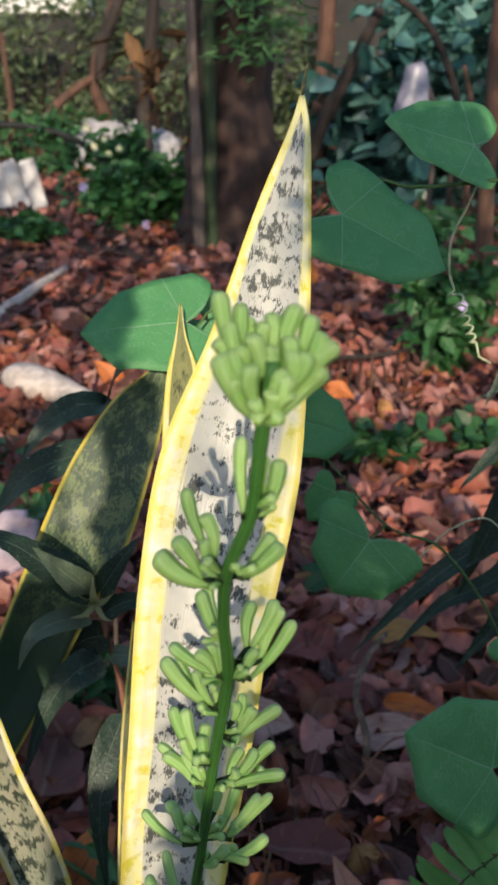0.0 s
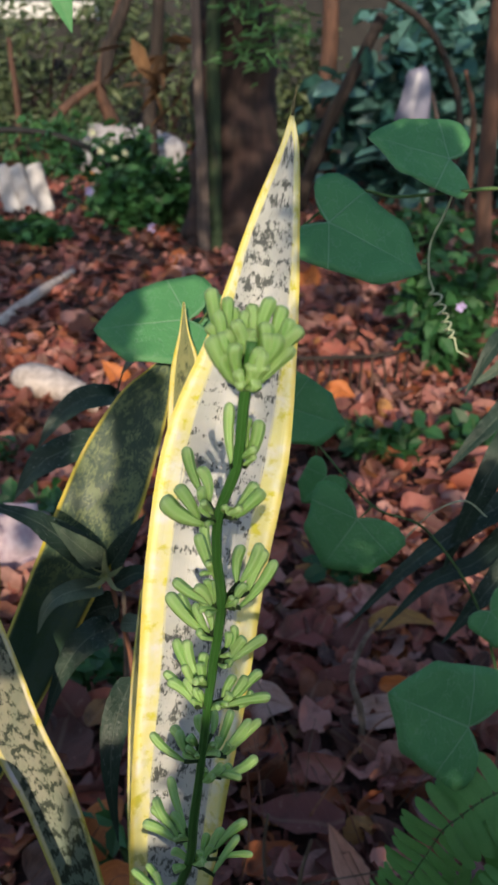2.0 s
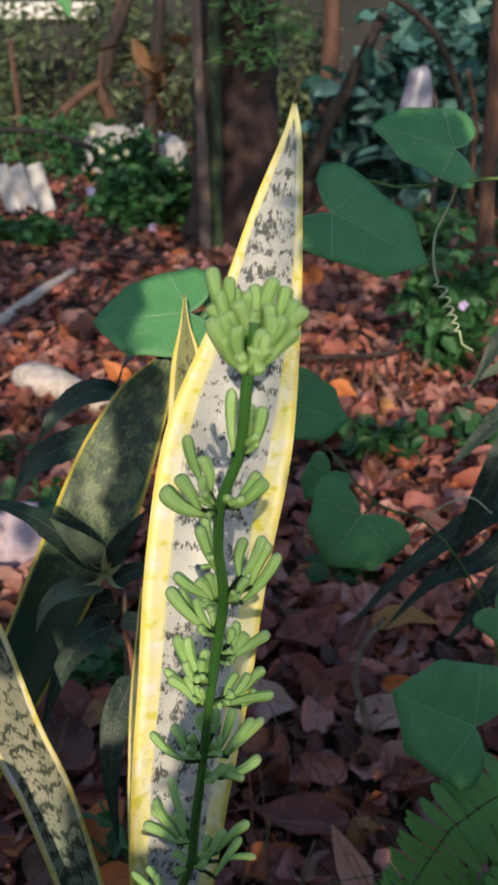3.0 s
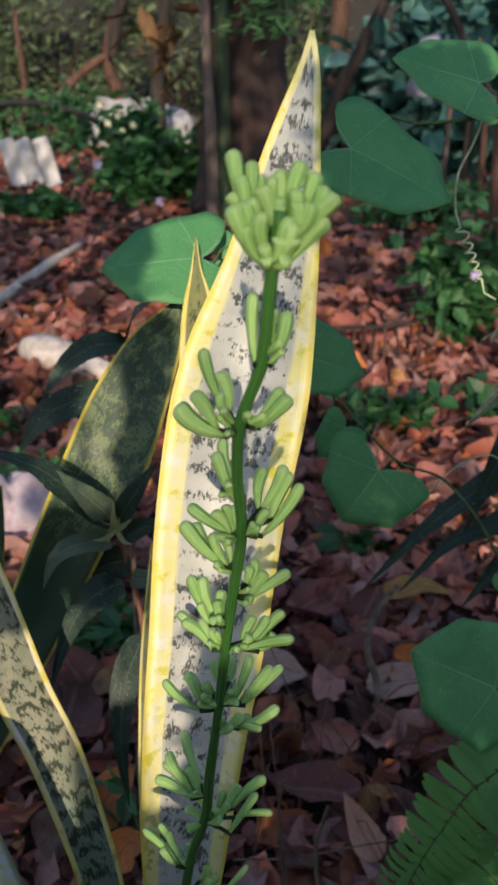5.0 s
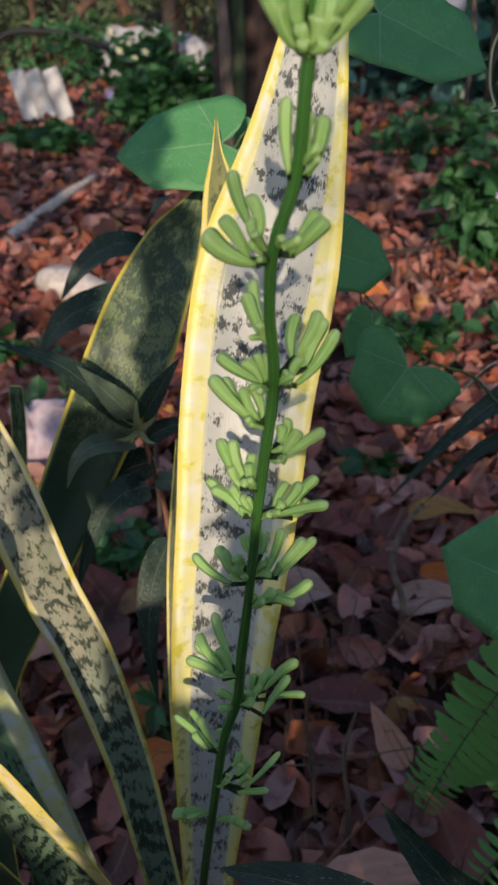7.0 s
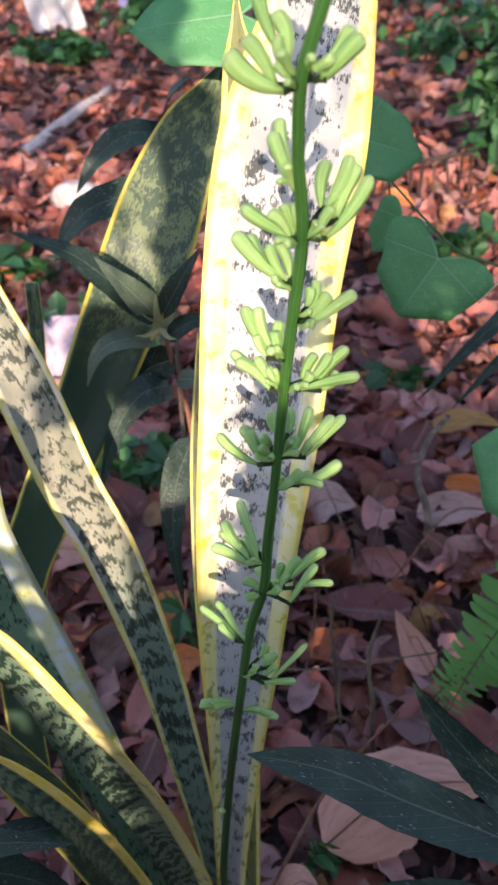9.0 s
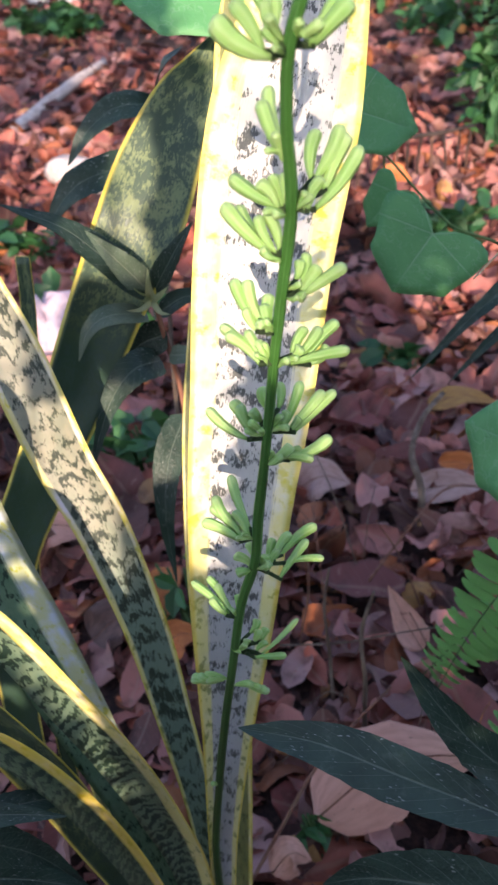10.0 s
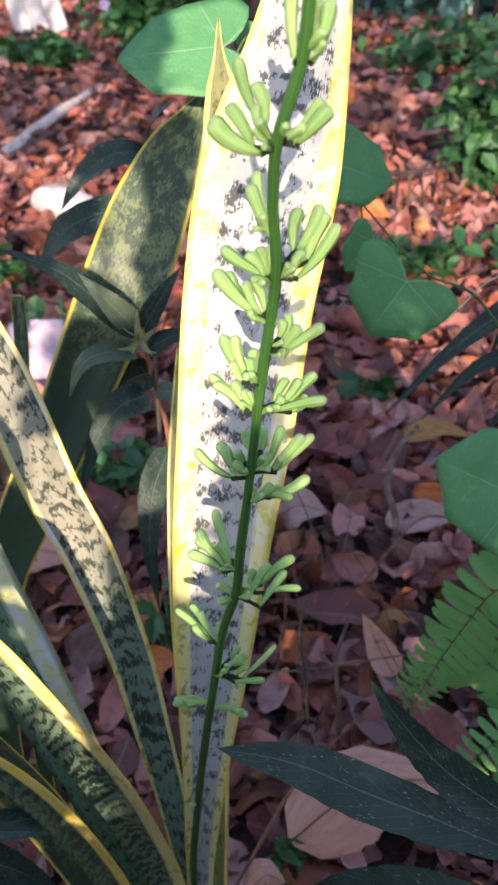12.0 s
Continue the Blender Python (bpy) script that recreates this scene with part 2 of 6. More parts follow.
def litter_mat(name, island):
    k = Mat(name, 0.62)
    rnd = k.random(island)
    ob = k.coord("UV" if island else "UV")
    col = k.ramp(rnd, [(0.0, (0.07, 0.028, 0.026)), (0.16, (0.27, 0.072, 0.060)), (0.36, (0.50, 0.205, 0.170)), (0.52, (0.40, 0.105, 0.064)), (0.66, (0.57, 0.295, 0.260)), (0.84, (0.10, 0.038, 0.034)), (0.96, (0.50, 0.16, 0.065)), (1.0, (0.46, 0.25, 0.09))])
    x, y, _ = k.xyz(ob)
    n1 = k.noise(k.vec(x, y, k.math("MULTIPLY", rnd, 40.0)), 3.0, 4.0, 0.6)
    n2 = k.noise(k.vec(x, y, k.math("MULTIPLY", rnd, 17.0)), 16.0, 2.0)
    col = k.mix(k.step(n1, 0.48, 0.72, 0.0, 0.6), col, (0.055, 0.028, 0.020))
    if island:
        # Broad random patches in a darker tone.
        broad_tone = k.noise(k.coord("Object"), 3.2, 3.0, 0.6)
        col = k.mix(k.step(broad_tone, 0.47, 0.63, 0.0, 0.70), col, (0.060, 0.026, 0.020))
    col = k.mix(k.step(n2, 0.62, 0.75, 0.0, 0.32), col, (0.40, 0.26, 0.20))
    mid = k.step(k.math("ABSOLUTE", y), 0.008, 0.035, 0.26, 0.0)
    rib = k.math("ABSOLUTE", k.math("SINE", k.math("MULTIPLY", k.math("SUBTRACT", x, k.math("MULTIPLY", k.math("ABSOLUTE", y), 0.7)), 24.0)))
    lines = k.math("MAXIMUM", mid, k.step(rib, 0.0, 0.14, 0.14, 0.0))
    col = k.mix(lines, col, (0.42, 0.28, 0.19))
    k.color(col)
    k.bump(k.math("ADD", n2, lines), 0.5, 0.0015)
    k.thin(col, 0.12)
    return k.m


LITTER, LITTER_FAR = litter_mat("fallen_leaf_brown", False), litter_mat("litter_brown", True)

k = Mat("soil", 0.95)
soil_a, soil_b = k.noise(k.coord("Object"), 9.0, 6.0, 0.7), k.noise(k.coord("Object"), 120.0, 5.0, 0.7)
k.color(k.mix(k.step(soil_b, 0.4, 0.7), k.mix(soil_a, (0.018, 0.010, 0.009), (0.06, 0.030, 0.025)), (0.11, 0.055, 0.044)))
k.bump(k.math("ADD", soil_b, soil_a), 0.8, 0.012)
SOIL = k.m


def bark_mat(name, a, b, c, scale=14.0, stretch=0.16):
    k = Mat(name, 0.85)
    x, y, z = k.xyz(k.coord("Object"))
    g = k.vec(x, y, k.math("MULTIPLY", z, stretch))
    n1, n2 = k.noise(g, scale, 5.0, 0.65, 0.4), k.noise(k.coord("Object"), scale * 0.35, 3.0)
    col = k.mix(k.step(n1, 0.32, 0.68), a, b)
    k.color(k.mix(k.step(n2, 0.5, 0.75, 0.0, 0.7), col, c))
    k.bump(n1, 0.8, 0.01)
    return k.m


BARK = bark_mat("bark_brown", (0.012, 0.006, 0.005), (0.042, 0.020, 0.017), (0.060, 0.030, 0.026), 17.0, 0.10)
BARK_GREY = bark_mat("bark_grey", (0.05, 0.035, 0.03), (0.17, 0.125, 0.11), (0.09, 0.06, 0.05), 22.0)
BARK_RED = bark_mat("bark_red", (0.045, 0.022, 0.016), (0.145, 0.072, 0.048), (0.095, 0.060, 0.046), 26.0)
BARK_DARK = bark_mat("bark_dark", (0.012, 0.009, 0.008), (0.045, 0.030, 0.025), (0.06, 0.045, 0.04), 30.0)
STEM_GREEN = bark_mat("stem_green", (0.05, 0.11, 0.035), (0.10, 0.18, 0.06), (0.14, 0.15, 0.06), 30.0)
CANE_GREEN = bark_mat("cane_green", (0.012, 0.026, 0.012), (0.035, 0.060, 0.026), (0.045, 0.032, 0.022), 30.0)
TWIG = bark_mat("twig", (0.10, 0.065, 0.045), (0.26, 0.19, 0.145), (0.14, 0.09, 0.06), 90.0)
TWIG_RED = bark_mat("twig_red", (0.14, 0.055, 0.035), (0.30, 0.13, 0.08), (0.20, 0.12, 0.07), 90.0)
DEAD_WOOD = bark_mat("dead_wood", (0.44, 0.36, 0.32), (0.70, 0.60, 0.55), (0.32, 0.23, 0.19), 30.0, 1.0)
DEAD_FROND = bark_mat("dead_frond", (0.09, 0.045, 0.020), (0.20, 0.105, 0.045), (0.05, 0.025, 0.015), 25.0)


def green_stalk():
    k = Mat("flower_stalk", 0.4)
    n = k.noise(k.coord("Object"), 220.0, 3.0)
    x, y, _ = k.xyz(k.coord("UV"))
    ridge = k.math("SINE", k.math("MULTIPLY", x, 44.0))
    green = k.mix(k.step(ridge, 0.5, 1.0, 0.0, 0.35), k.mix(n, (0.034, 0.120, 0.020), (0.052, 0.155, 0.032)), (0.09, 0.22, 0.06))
    # Shade on the lower stalk is put into its colour, darker towards the foot.
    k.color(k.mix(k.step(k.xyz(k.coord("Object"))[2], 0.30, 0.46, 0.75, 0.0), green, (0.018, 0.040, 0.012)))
    k.bump(ridge, 0.3, 0.0006)
    return k.m


STALK = green_stalk()


def bud_mat():
    k = Mat("flower_bud", 0.42)
    x, y, _ = k.xyz(k.coord("UV"))
    rnd = k.random()
    n = k.noise(k.coord("Object"), 260.0, 3.0)
    ridge = k.math("SINE", k.math("MULTIPLY", x, 37.7))
    base = k.mix(rnd, (0.24, 0.47, 0.115), (0.36, 0.58, 0.185))
    col = k.mix(k.step(ridge, -0.5, 0.8, 0.0, 0.42), base, (0.43, 0.62, 0.26))
    col = k.mix(k.step(y, 0.72, 1.0, 0.0, 0.45), col, (0.48, 0.62, 0.31))
    col = k.mix(k.step(y, 0.0, 0.25, 0.5, 0.0), col, (0.20, 0.40, 0.10))
    col = k.mix(k.step(n, 0.5, 0.75, 0.0, 0.3), col, (0.48, 0.62, 0.32))
    k.color(col)
    k.b.inputs["Subsurface Weight"].default_value = 0.2
    k.b.inputs["Subsurface Radius"].default_value = (0.002, 0.003, 0.001)
    k.b.inputs["Subsurface Scale"].default_value = 0.5
    k.bump(k.math("ADD", ridge, n), 0.35, 0.0005)
    k.thin((0.42, 0.66, 0.10), 0.15)
    return k.m


BUD = bud_mat()


def plain_mat(name, a, b, rough=0.6, scale=20.0):
    k = Mat(name, rough)
    n = k.noise(k.coord("Object"), scale, 5.0, 0.6)
    k.color(k.mix(k.step(n, 0.3, 0.72), a, b))
    k.bump(n, 0.3, 0.004)
    return k.m


CONCRETE = plain_mat("whitewashed_concrete", (0.60, 0.57, 0.58), (0.34, 0.31, 0.31), 0.8, 9.0)
RUBBLE = plain_mat("pale_rubble", (0.44, 0.43, 0.47), (0.22, 0.20, 0.21), 0.8, 12.0)
PLASTIC = plain_mat("white_plastic", (0.27, 0.26, 0.34), (0.19, 0.18, 0.25), 0.35, 14.0)
PAPER = plain_mat("pink_paper", (0.56, 0.46, 0.52), (0.36, 0.26, 0.32), 0.7, 40.0)
HOSE = plain_mat("black_hose", (0.006, 0.006, 0.007), (0.014, 0.014, 0.015), 0.75, 40.0)
WALL_CREAM = plain_mat("cream_plaster", (0.48, 0.36, 0.26), (0.38, 0.28, 0.2), 0.85, 3.0)
WALL_DARK = plain_mat("dark_shed", (0.010, 0.010, 0.011), (0.028, 0.024, 0.022), 0.8, 4.0)
LEDGE = plain_mat("white_ledge", (0.74, 0.72, 0.70), (0.60, 0.57, 0.55), 0.8, 5.0)
PETAL = plain_mat("lilac_petal", (0.52, 0.42, 0.72), (0.44, 0.34, 0.62), 0.6, 60.0)
PETAL_WHITE = plain_mat("cream_petal", (0.72, 0.70, 0.45), (0.60, 0.62, 0.40), 0.6, 60.0)
DRY_TIP = plain_mat("dry_tip", (0.06, 0.055, 0.025), (0.26, 0.23, 0.10), 0.8, 200.0)
TENDRIL = plain_mat("tendril", (0.48, 0.54, 0.34), (0.60, 0.62, 0.42), 0.5, 200.0)


# ---------------------------------------------------------------- shape helpers
def link_mesh(name, bm, material, smooth=True):
    me = bpy.data.meshes.new(name)
    bm.to_mesh(me)
    bm.free()
    me.materials.append(material)
    if smooth:
        me.polygons.foreach_set("use_smooth", [True] * len(me.polygons))
    return me


def part(name, bm, material, parent, label="", smooth=True):
    """One mesh object under a thing or a part."""
    ob = new(name, link_mesh(name, bm, material, smooth))
    ob.parent = parent
    if label:
        ob["label"] = label
    return ob


def thing(name, place, label, category, group="", kind=""):
    ob = new(name)
    ob.empty_display_size = 0.05
    ob.location = place
    return tagged(ob, label, category, group, kind)


def local(ob, pts):
    """World points in the thing's own axes."""
    return [Vector(p) - ob.location for p in pts]


def spline(pts, count):
    """Catmull-Rom through rows of numbers, count rows out."""
    a = np.array(pts, float)
    a = np.vstack([2 * a[0] - a[1], a, 2 * a[-1] - a[-2]])
    out = []
    for s in np.linspace(0, len(pts) - 1, count):
        i = min(int(s), len(pts) - 2)
        f = s - i
        p0, p1, p2, p3 = a[i : i + 4]
        out.append(0.5 * (2 * p1 + (p2 - p0) * f + (2 * p0 - 5 * p1 + 4 * p2 - p3) * f * f + (3 * p1 - p0 - 3 * p2 + p3) * f**3))
    return np.array(out)


def tube(bm, pts, radii, sides=10, rough=0.0, lobes=0, rng=None):
    """A tapered tube along points, with capped ends; u round, v along."""
    uv = bm.loops.layers.uv.verify()
    pts = [Vector(p) for p in pts]
    rings, far = [], 0.0
    side = None
    for i, p in enumerate(pts):
        t = (pts[min(i + 1, len(pts) - 1)] - pts[max(i - 1, 0)]).normalized()
        if side is None:
            side = t.orthogonal().normalized()
        side = (side - t * side.dot(t)).normalized()
        up = t.cross(side)
        ring = []
        for j in range(sides):
            a = 2 * math.pi * j / sides
            r = radii[i] * (1 + (rough * noise.noise((math.cos(a) * 1.3 + 5, math.sin(a) * 1.3, i * 0.35)) if rough else 0) + (0.07 * math.cos(lobes * a) if lobes else 0))
            ring.append(bm.verts.new(p + (side * math.cos(a) + up * math.sin(a)) * r))
        rings.append((ring, far))
        if i + 1 < len(pts):
            far += (pts[i + 1] - p).length
    for (a, fa), (b, fb) in zip(rings, rings[1:]):
        for j in range(sides):
            n = (j + 1) % sides
            f = bm.faces.new((a[j], a[n], b[n], b[j]))
            for lp, u, v in zip(f.loops, (j, j + 1, j + 1, j), (fa, fa, fb, fb)):
                lp[uv].uv = (u / sides, v / max(far, 1e-6))
    bm.faces.new(list(reversed(rings[0][0])))
    bm.faces.new(rings[-1][0])
    return bm


def curve_tube(pts, radii, count=24, sides=10, rough=0.0, lobes=0):
    rows = spline([(*p, r) for p, r in zip(pts, radii)], count)
    return tube(bmesh.new(), [r[:3] for r in rows], [max(r[3], 1e-4) for r in rows], sides, rough, lobes)


def blade(stations, facing, cup=0.18, thick=0.0026, count=44, across=10, wave=0.0):
    """A thick strap leaf: stations of x, y, z, width, turn (degrees), from tip to base."""
    bm = bmesh.new()
    uv = bm.loops.layers.uv.verify()
    rows = spline(stations, count)
    rings, far = [], 0.0
    for i, row in enumerate(rows):
        c, w = Vector(row[:3]), max(row[3], 0.0006)
        t = (Vector(rows[max(i - 1, 0)][:3]) - Vector(rows[min(i + 1, count - 1)][:3])).normalized()
        f = Matrix.Rotation(radians(row[4]), 3, t) @ Vector(facing)
        n = (f - t * f.dot(t)).normalized()
        r = t.cross(n).normalized()
        if i:
            far += (c - Vector(rows[i - 1][:3])).length
        front, back = [], []
        for j in range(across + 1):
            s = 2 * j / across - 1
            d = -cup * w * (1 - s * s) + cup * w * 0.4
            d += wave * w * noise.noise((s * 1.2, far * 16, stations[0][0] * 90))
            q = c + r * (s * w / 2) + n * d
            th = min(thick, w * 0.3) * (1 - 0.86 * abs(s) ** 3)
            front.append(bm.verts.new(q + n * th / 2))
            back.append(bm.verts.new(q - n * th / 2))
        rings.append((front, back, far))
    for (fa, ba, va), (fb, bb, vb) in zip(rings, rings[1:]):
        for j in range(across):
            for quad in ((fa[j], fb[j], fb[j + 1], fa[j + 1]), (ba[j + 1], bb[j + 1], bb[j], ba[j])):
                f = bm.faces.new(quad)
                for lp in f.loops:
                    k_ = lp.vert
                    at = j if k_ in (fa[j], fb[j], ba[j], bb[j]) else j + 1
                    lp[uv].uv = (at / across, va if k_ in fa or k_ in ba else vb)
        for j, order in ((0, (fa, ba, bb, fb)), (across, (fa, fb, bb, ba))):
            f = bm.faces.new([o[j] for o in order])
            for lp in f.loops:
                lp[uv].uv = (j / across, va if lp.vert in (fa[j], ba[j]) else vb)
    for ring in (rings[0], rings[-1]):
        for j in range(across):
            bm.faces.new((ring[0][j], ring[0][j + 1], ring[1][j + 1], ring[1][j]))
    bmesh.ops.recalc_face_normals(bm, faces=bm.faces)
    return bm


def lance(pts, width, facing, fold=0.25, count=20, wave=0.05, thick=0.0006, blunt=0.42, seed=0.0):
    """A thin pointed leaf along points (base to tip) with a folded midrib and wavy margin; u along, v across."""
    bm = bmesh.new()
    uv = bm.loops.layers.uv.verify()
    rows = spline(pts, count)
    rings = []
    for i, row in enumerate(rows):
        f = i / (count - 1)
        w = width * max(0.012, math.sin(math.pi * min(1, f ** blunt * 0.97 + 0.03)) ** 0.85 if f < 1 else 0.012)
        c = Vector(row)
        t = (Vector(rows[min(i + 1, count - 1)]) - Vector(rows[max(i - 1, 0)])).normalized()
        n = (Vector(facing) - t * Vector(facing).dot(t)).normalized()
        r = t.cross(n)
        ring = []
        for s in (-1, -0.66, -0.33, 0, 0.33, 0.66, 1):
            lift = fold * abs(s) * w / 2 + wave * w * abs(s) * noise.noise((f * 5 + seed, s * 2, seed))
            edge = 1 + 0.07 * noise.noise((f * 14 + seed * 3, s * 4, 1.0)) + 0.07 * noise.noise((f * 33 + seed, s * 4, 7.0))
            q = c + r * (s * w / 2 * edge) + n * lift
            ring.append((bm.verts.new(q), bm.verts.new(q - n * thick), f, s))
        rings.append(ring)
    for a, b in zip(rings, rings[1:]):
        for j in range(6):
            for layer, quad in ((0, (a[j], a[j + 1], b[j + 1], b[j])), (1, (a[j], b[j], b[j + 1], a[j + 1]))):
                face = bm.faces.new([q[layer] for q in quad])
                for lp, q in zip(face.loops, quad):
                    lp[uv].uv = (q[2], q[3])
    return bm


HALF = [(1.0, 0.0), (0.95, 0.065), (0.80, 0.23), (0.67, 0.385), (0.615, 0.415), (0.48, 0.43), (0.30, 0.475), (0.04, 0.53), (-0.12, 0.55), (-0.22, 0.50), (-0.285, 0.39), (-0.27, 0.28), (-0.20, 0.15), (-0.11, 0.055), (-0.02, 0.008)]


def heart(size, wide=1.0, fold=0.12, droop=0.12, seed=0.0, thick=0.0005):
    """A five-angled vine leaf in its own axes: petiole at the origin, tip along x, upper side along z."""
    bm = bmesh.new()
    uv = bm.loops.layers.uv.verify()
    rim = HALF + [(x, -y) for x, y in reversed(HALF)]
    fine = []
    for (xa, ya), (xb, yb) in zip(rim, rim[1:]):
        fine += [(xa + (xb - xa) * s, ya + (yb - ya) * s) for s in (0, 0.5)]
    fine.append(rim[-1])
    steps = 6
    layers = []
    for down in (0.0, thick):
        grid = []
        for x, y in fine:
            ray = []
            wob = 1 + 0.05 * noise.noise((x * 3 + seed, y * 3, seed))
            for s in range(1, steps + 1):
                q = s / steps
                px, py = x * q * wob, y * q * wide * wob
                z = fold * abs(py) - droop * (px * px) - 0.10 * py * py + 0.035 * noise.noise((px * 3.5 + seed, py * 3.5, seed)) * q
                ray.append((bm.verts.new((px * size, py * size, z * size - down)), (px, py / wide)))
            grid.append(ray)
        mid = (bm.verts.new((0, 0, -down)), (0, 0))
        layers.append(grid)
        for a, b in zip(grid, grid[1:]):
            cells = [(mid, a[0], b[0])] + [(a[s], a[s + 1], b[s + 1], b[s]) for s in range(steps - 1)]
            for cell in cells:
                cell = cell if down else tuple(reversed(cell))
                f = bm.faces.new([q[0] for q in cell])
                for lp, q in zip(f.loops, cell):
                    lp[uv].uv = q[1]
    for a, b in zip(range(len(fine) - 1), range(1, len(fine))):
        bm.faces.new((layers[0][a][-1][0], layers[0][b][-1][0], layers[1][b][-1][0], layers[1][a][-1][0]))
    bmesh.ops.recalc_face_normals(bm, faces=bm.faces)
    return bm


def axes(origin, along, up):
    """A pose whose x runs along and whose z is as near to up as it can be."""
    x = Vector(along).normalized()
    z = Vector(up)
    z = (z - x * z.dot(x)).normalized()
    y = z.cross(x)
    m = Matrix((x, y, z)).transposed().to_4x4()
    m.translation = Vector(origin)
    return m


def crowd(count, size, place, rng, ratio=0.55, cup=0.3, lean=None):
    """Arrays of many small bent leaves: place(rng) gives a centre and, if wished, a direction."""
    verts, faces = [], []
    for _ in range(count):
        got = place(rng)
        c, d = got if isinstance(got, tuple) else (got, None)
        if d is None:
            d = Vector((rng.uniform(-1, 1), rng.uniform(-1, 1), rng.uniform(-0.8, 0.5)))
        d = Vector(d).normalized()
        s = size * rng.uniform(0.55, 1.3)
        side = d.cross(Vector((rng.uniform(-1, 1), rng.uniform(-1, 1), rng.uniform(0.2, 1.4)))).normalized()
        up = side.cross(d)
        w = s * ratio * 0.5
        n = len(verts)
        c = Vector(c)
        verts += [c, c + d * s * 0.3 + side * w * 0.85 + up * cup * w, c + d * s * 0.68 + side * w * 0.7 + up * cup * w, c + d * s,
                  c + d * s * 0.68 - side * w * 0.7 + up * cup * w, c + d * s * 0.3 - side * w * 0.85 + up * cup * w, c + d * s * 0.5]
        faces += [(n, n + 1, n + 6), (n + 1, n + 2, n + 6), (n + 2, n + 3, n + 6), (n + 3, n + 4, n + 6), (n + 4, n + 5, n + 6), (n + 5, n, n + 6)]
    return verts, faces


def crowd_part(name, data, material, parent, label=""):
    verts, faces = data
    me = bpy.data.meshes.new(name)
    me.from_pydata([tuple(v) for v in verts], [], faces)
    me.materials.append(material)
    ob = new(name, me)
    ob.parent = parent
    if label:
        ob["label"] = label
    return ob


def ground_z(x, y):
    """Height of the ground: level near the plants, rising gently behind them."""
    rise = 0.03 * max(0.0, y - 0.7)
    return rise + 0.012 * noise.noise((x * 1.7, y * 1.7, 0.3)) + 0.02 * noise.noise((x * 0.5, y * 0.5, 2.0)) * min(1.0, abs(y) * 0.3)


# ---------------------------------------------------------------- ground
def build_ground():
    bm = bmesh.new()
    xs = [-400, -120, -40, -16] + list(np.linspace(-8, 8, 81)) + [16, 40, 120, 400]
    ys = [-400, -120, -40, -12] + list(np.linspace(-6, 14, 101)) + [24, 50, 120, 400]
    grid = [[bm.verts.new((x, y, ground_z(x, min(y, 14.0)) - 0.006)) for x in xs] for y in ys]
    for a, b in zip(grid, grid[1:]):
        for i in range(len(xs) - 1):
            bm.faces.new((a[i], a[i + 1], b[i + 1], b[i]))
    ob = new("ground", link_mesh("ground", bm, SOIL))
    return tagged(ob, "dark brown garden soil under fallen leaves", "ground", kind="structure")


build_ground()


# ---------------------------------------------------------------- the snake plant
FACE = Vector((0.0, -0.95, 0.32))
plant = thing("snake_plant", (-0.03, 0.29, 0.0), "tall variegated snake plant with yellow leaf margins, in flower", "plant")


def snake_leaf(stations, material, label, facing=FACE, cup=0.18, thick=0.0026, wave=0.03, count=44):
    pts = [(x - plant.location.x, y - plant.location.y, z, w, turn) for x, y, z, w, turn in stations]
    return part("leaf", blade(pts, facing, cup, thick, count, wave=wave), material, plant, label)


main_leaf = snake_leaf(
    [(0.0575, 0.511, 0.826, 0.002, 0), (0.0555, 0.500, 0.804, 0.013, 0), (0.0465, 0.475, 0.763, 0.031, 0), (0.034, 0.441, 0.701, 0.053, 0),
     (0.0185, 0.412, 0.642, 0.074, 0), (0.0065, 0.385, 0.579, 0.071, 0), (-0.001, 0.360, 0.514, 0.065, 0), (-0.0095, 0.338, 0.451, 0.057, 0),
     (-0.016, 0.320, 0.381, 0.047, 0), (-0.023, 0.304, 0.297, 0.031, 0), (-0.031, 0.290, 0.193, 0.019, 0), (-0.034, 0.284, 0.08, 0.016, 0), (-0.034, 0.283, -0.02, 0.018, 0)],
    MAIN_BLADE, "broad whitish leaf with yellow margins and dark flecks", cup=0.24, thick=0.003, count=70)
tip = part("leaf_tip", curve_tube(local(plant, [(0.0575, 0.5107, 0.8245), (0.0580, 0.5118, 0.829), (0.0588, 0.513, 0.834), (0.0604, 0.514, 0.841)]), [0.0012, 0.0013, 0.0009, 0.0004], 10, 6), DRY_TIP, main_leaf, "dried dark spine")
tip.location = (0, 0, 0)
snake_leaf([(-0.185, 0.445, 0.590, 0.030, 0), (-0.167, 0.425, 0.553, 0.034, 0), (-0.1485, 0.41, 0.5195, 0.037, 0), (-0.133, 0.395, 0.4855, 0.038, 0), (-0.1185, 0.385, 0.4465, 0.037, 0), (-0.099, 0.372, 0.408, 0.035, 0),
            (-0.076, 0.35, 0.3455, 0.030, 0), (-0.061, 0.33, 0.281, 0.025, 0), (-0.0465, 0.31, 0.2035, 0.020, 0), (-0.038, 0.295, 0.10, 0.018, 0), (-0.035, 0.288, -0.02, 0.02, 0)],
           PALE_BLADE, "pale leaf banded in dark green, leaning outwards", cup=0.14, count=60)
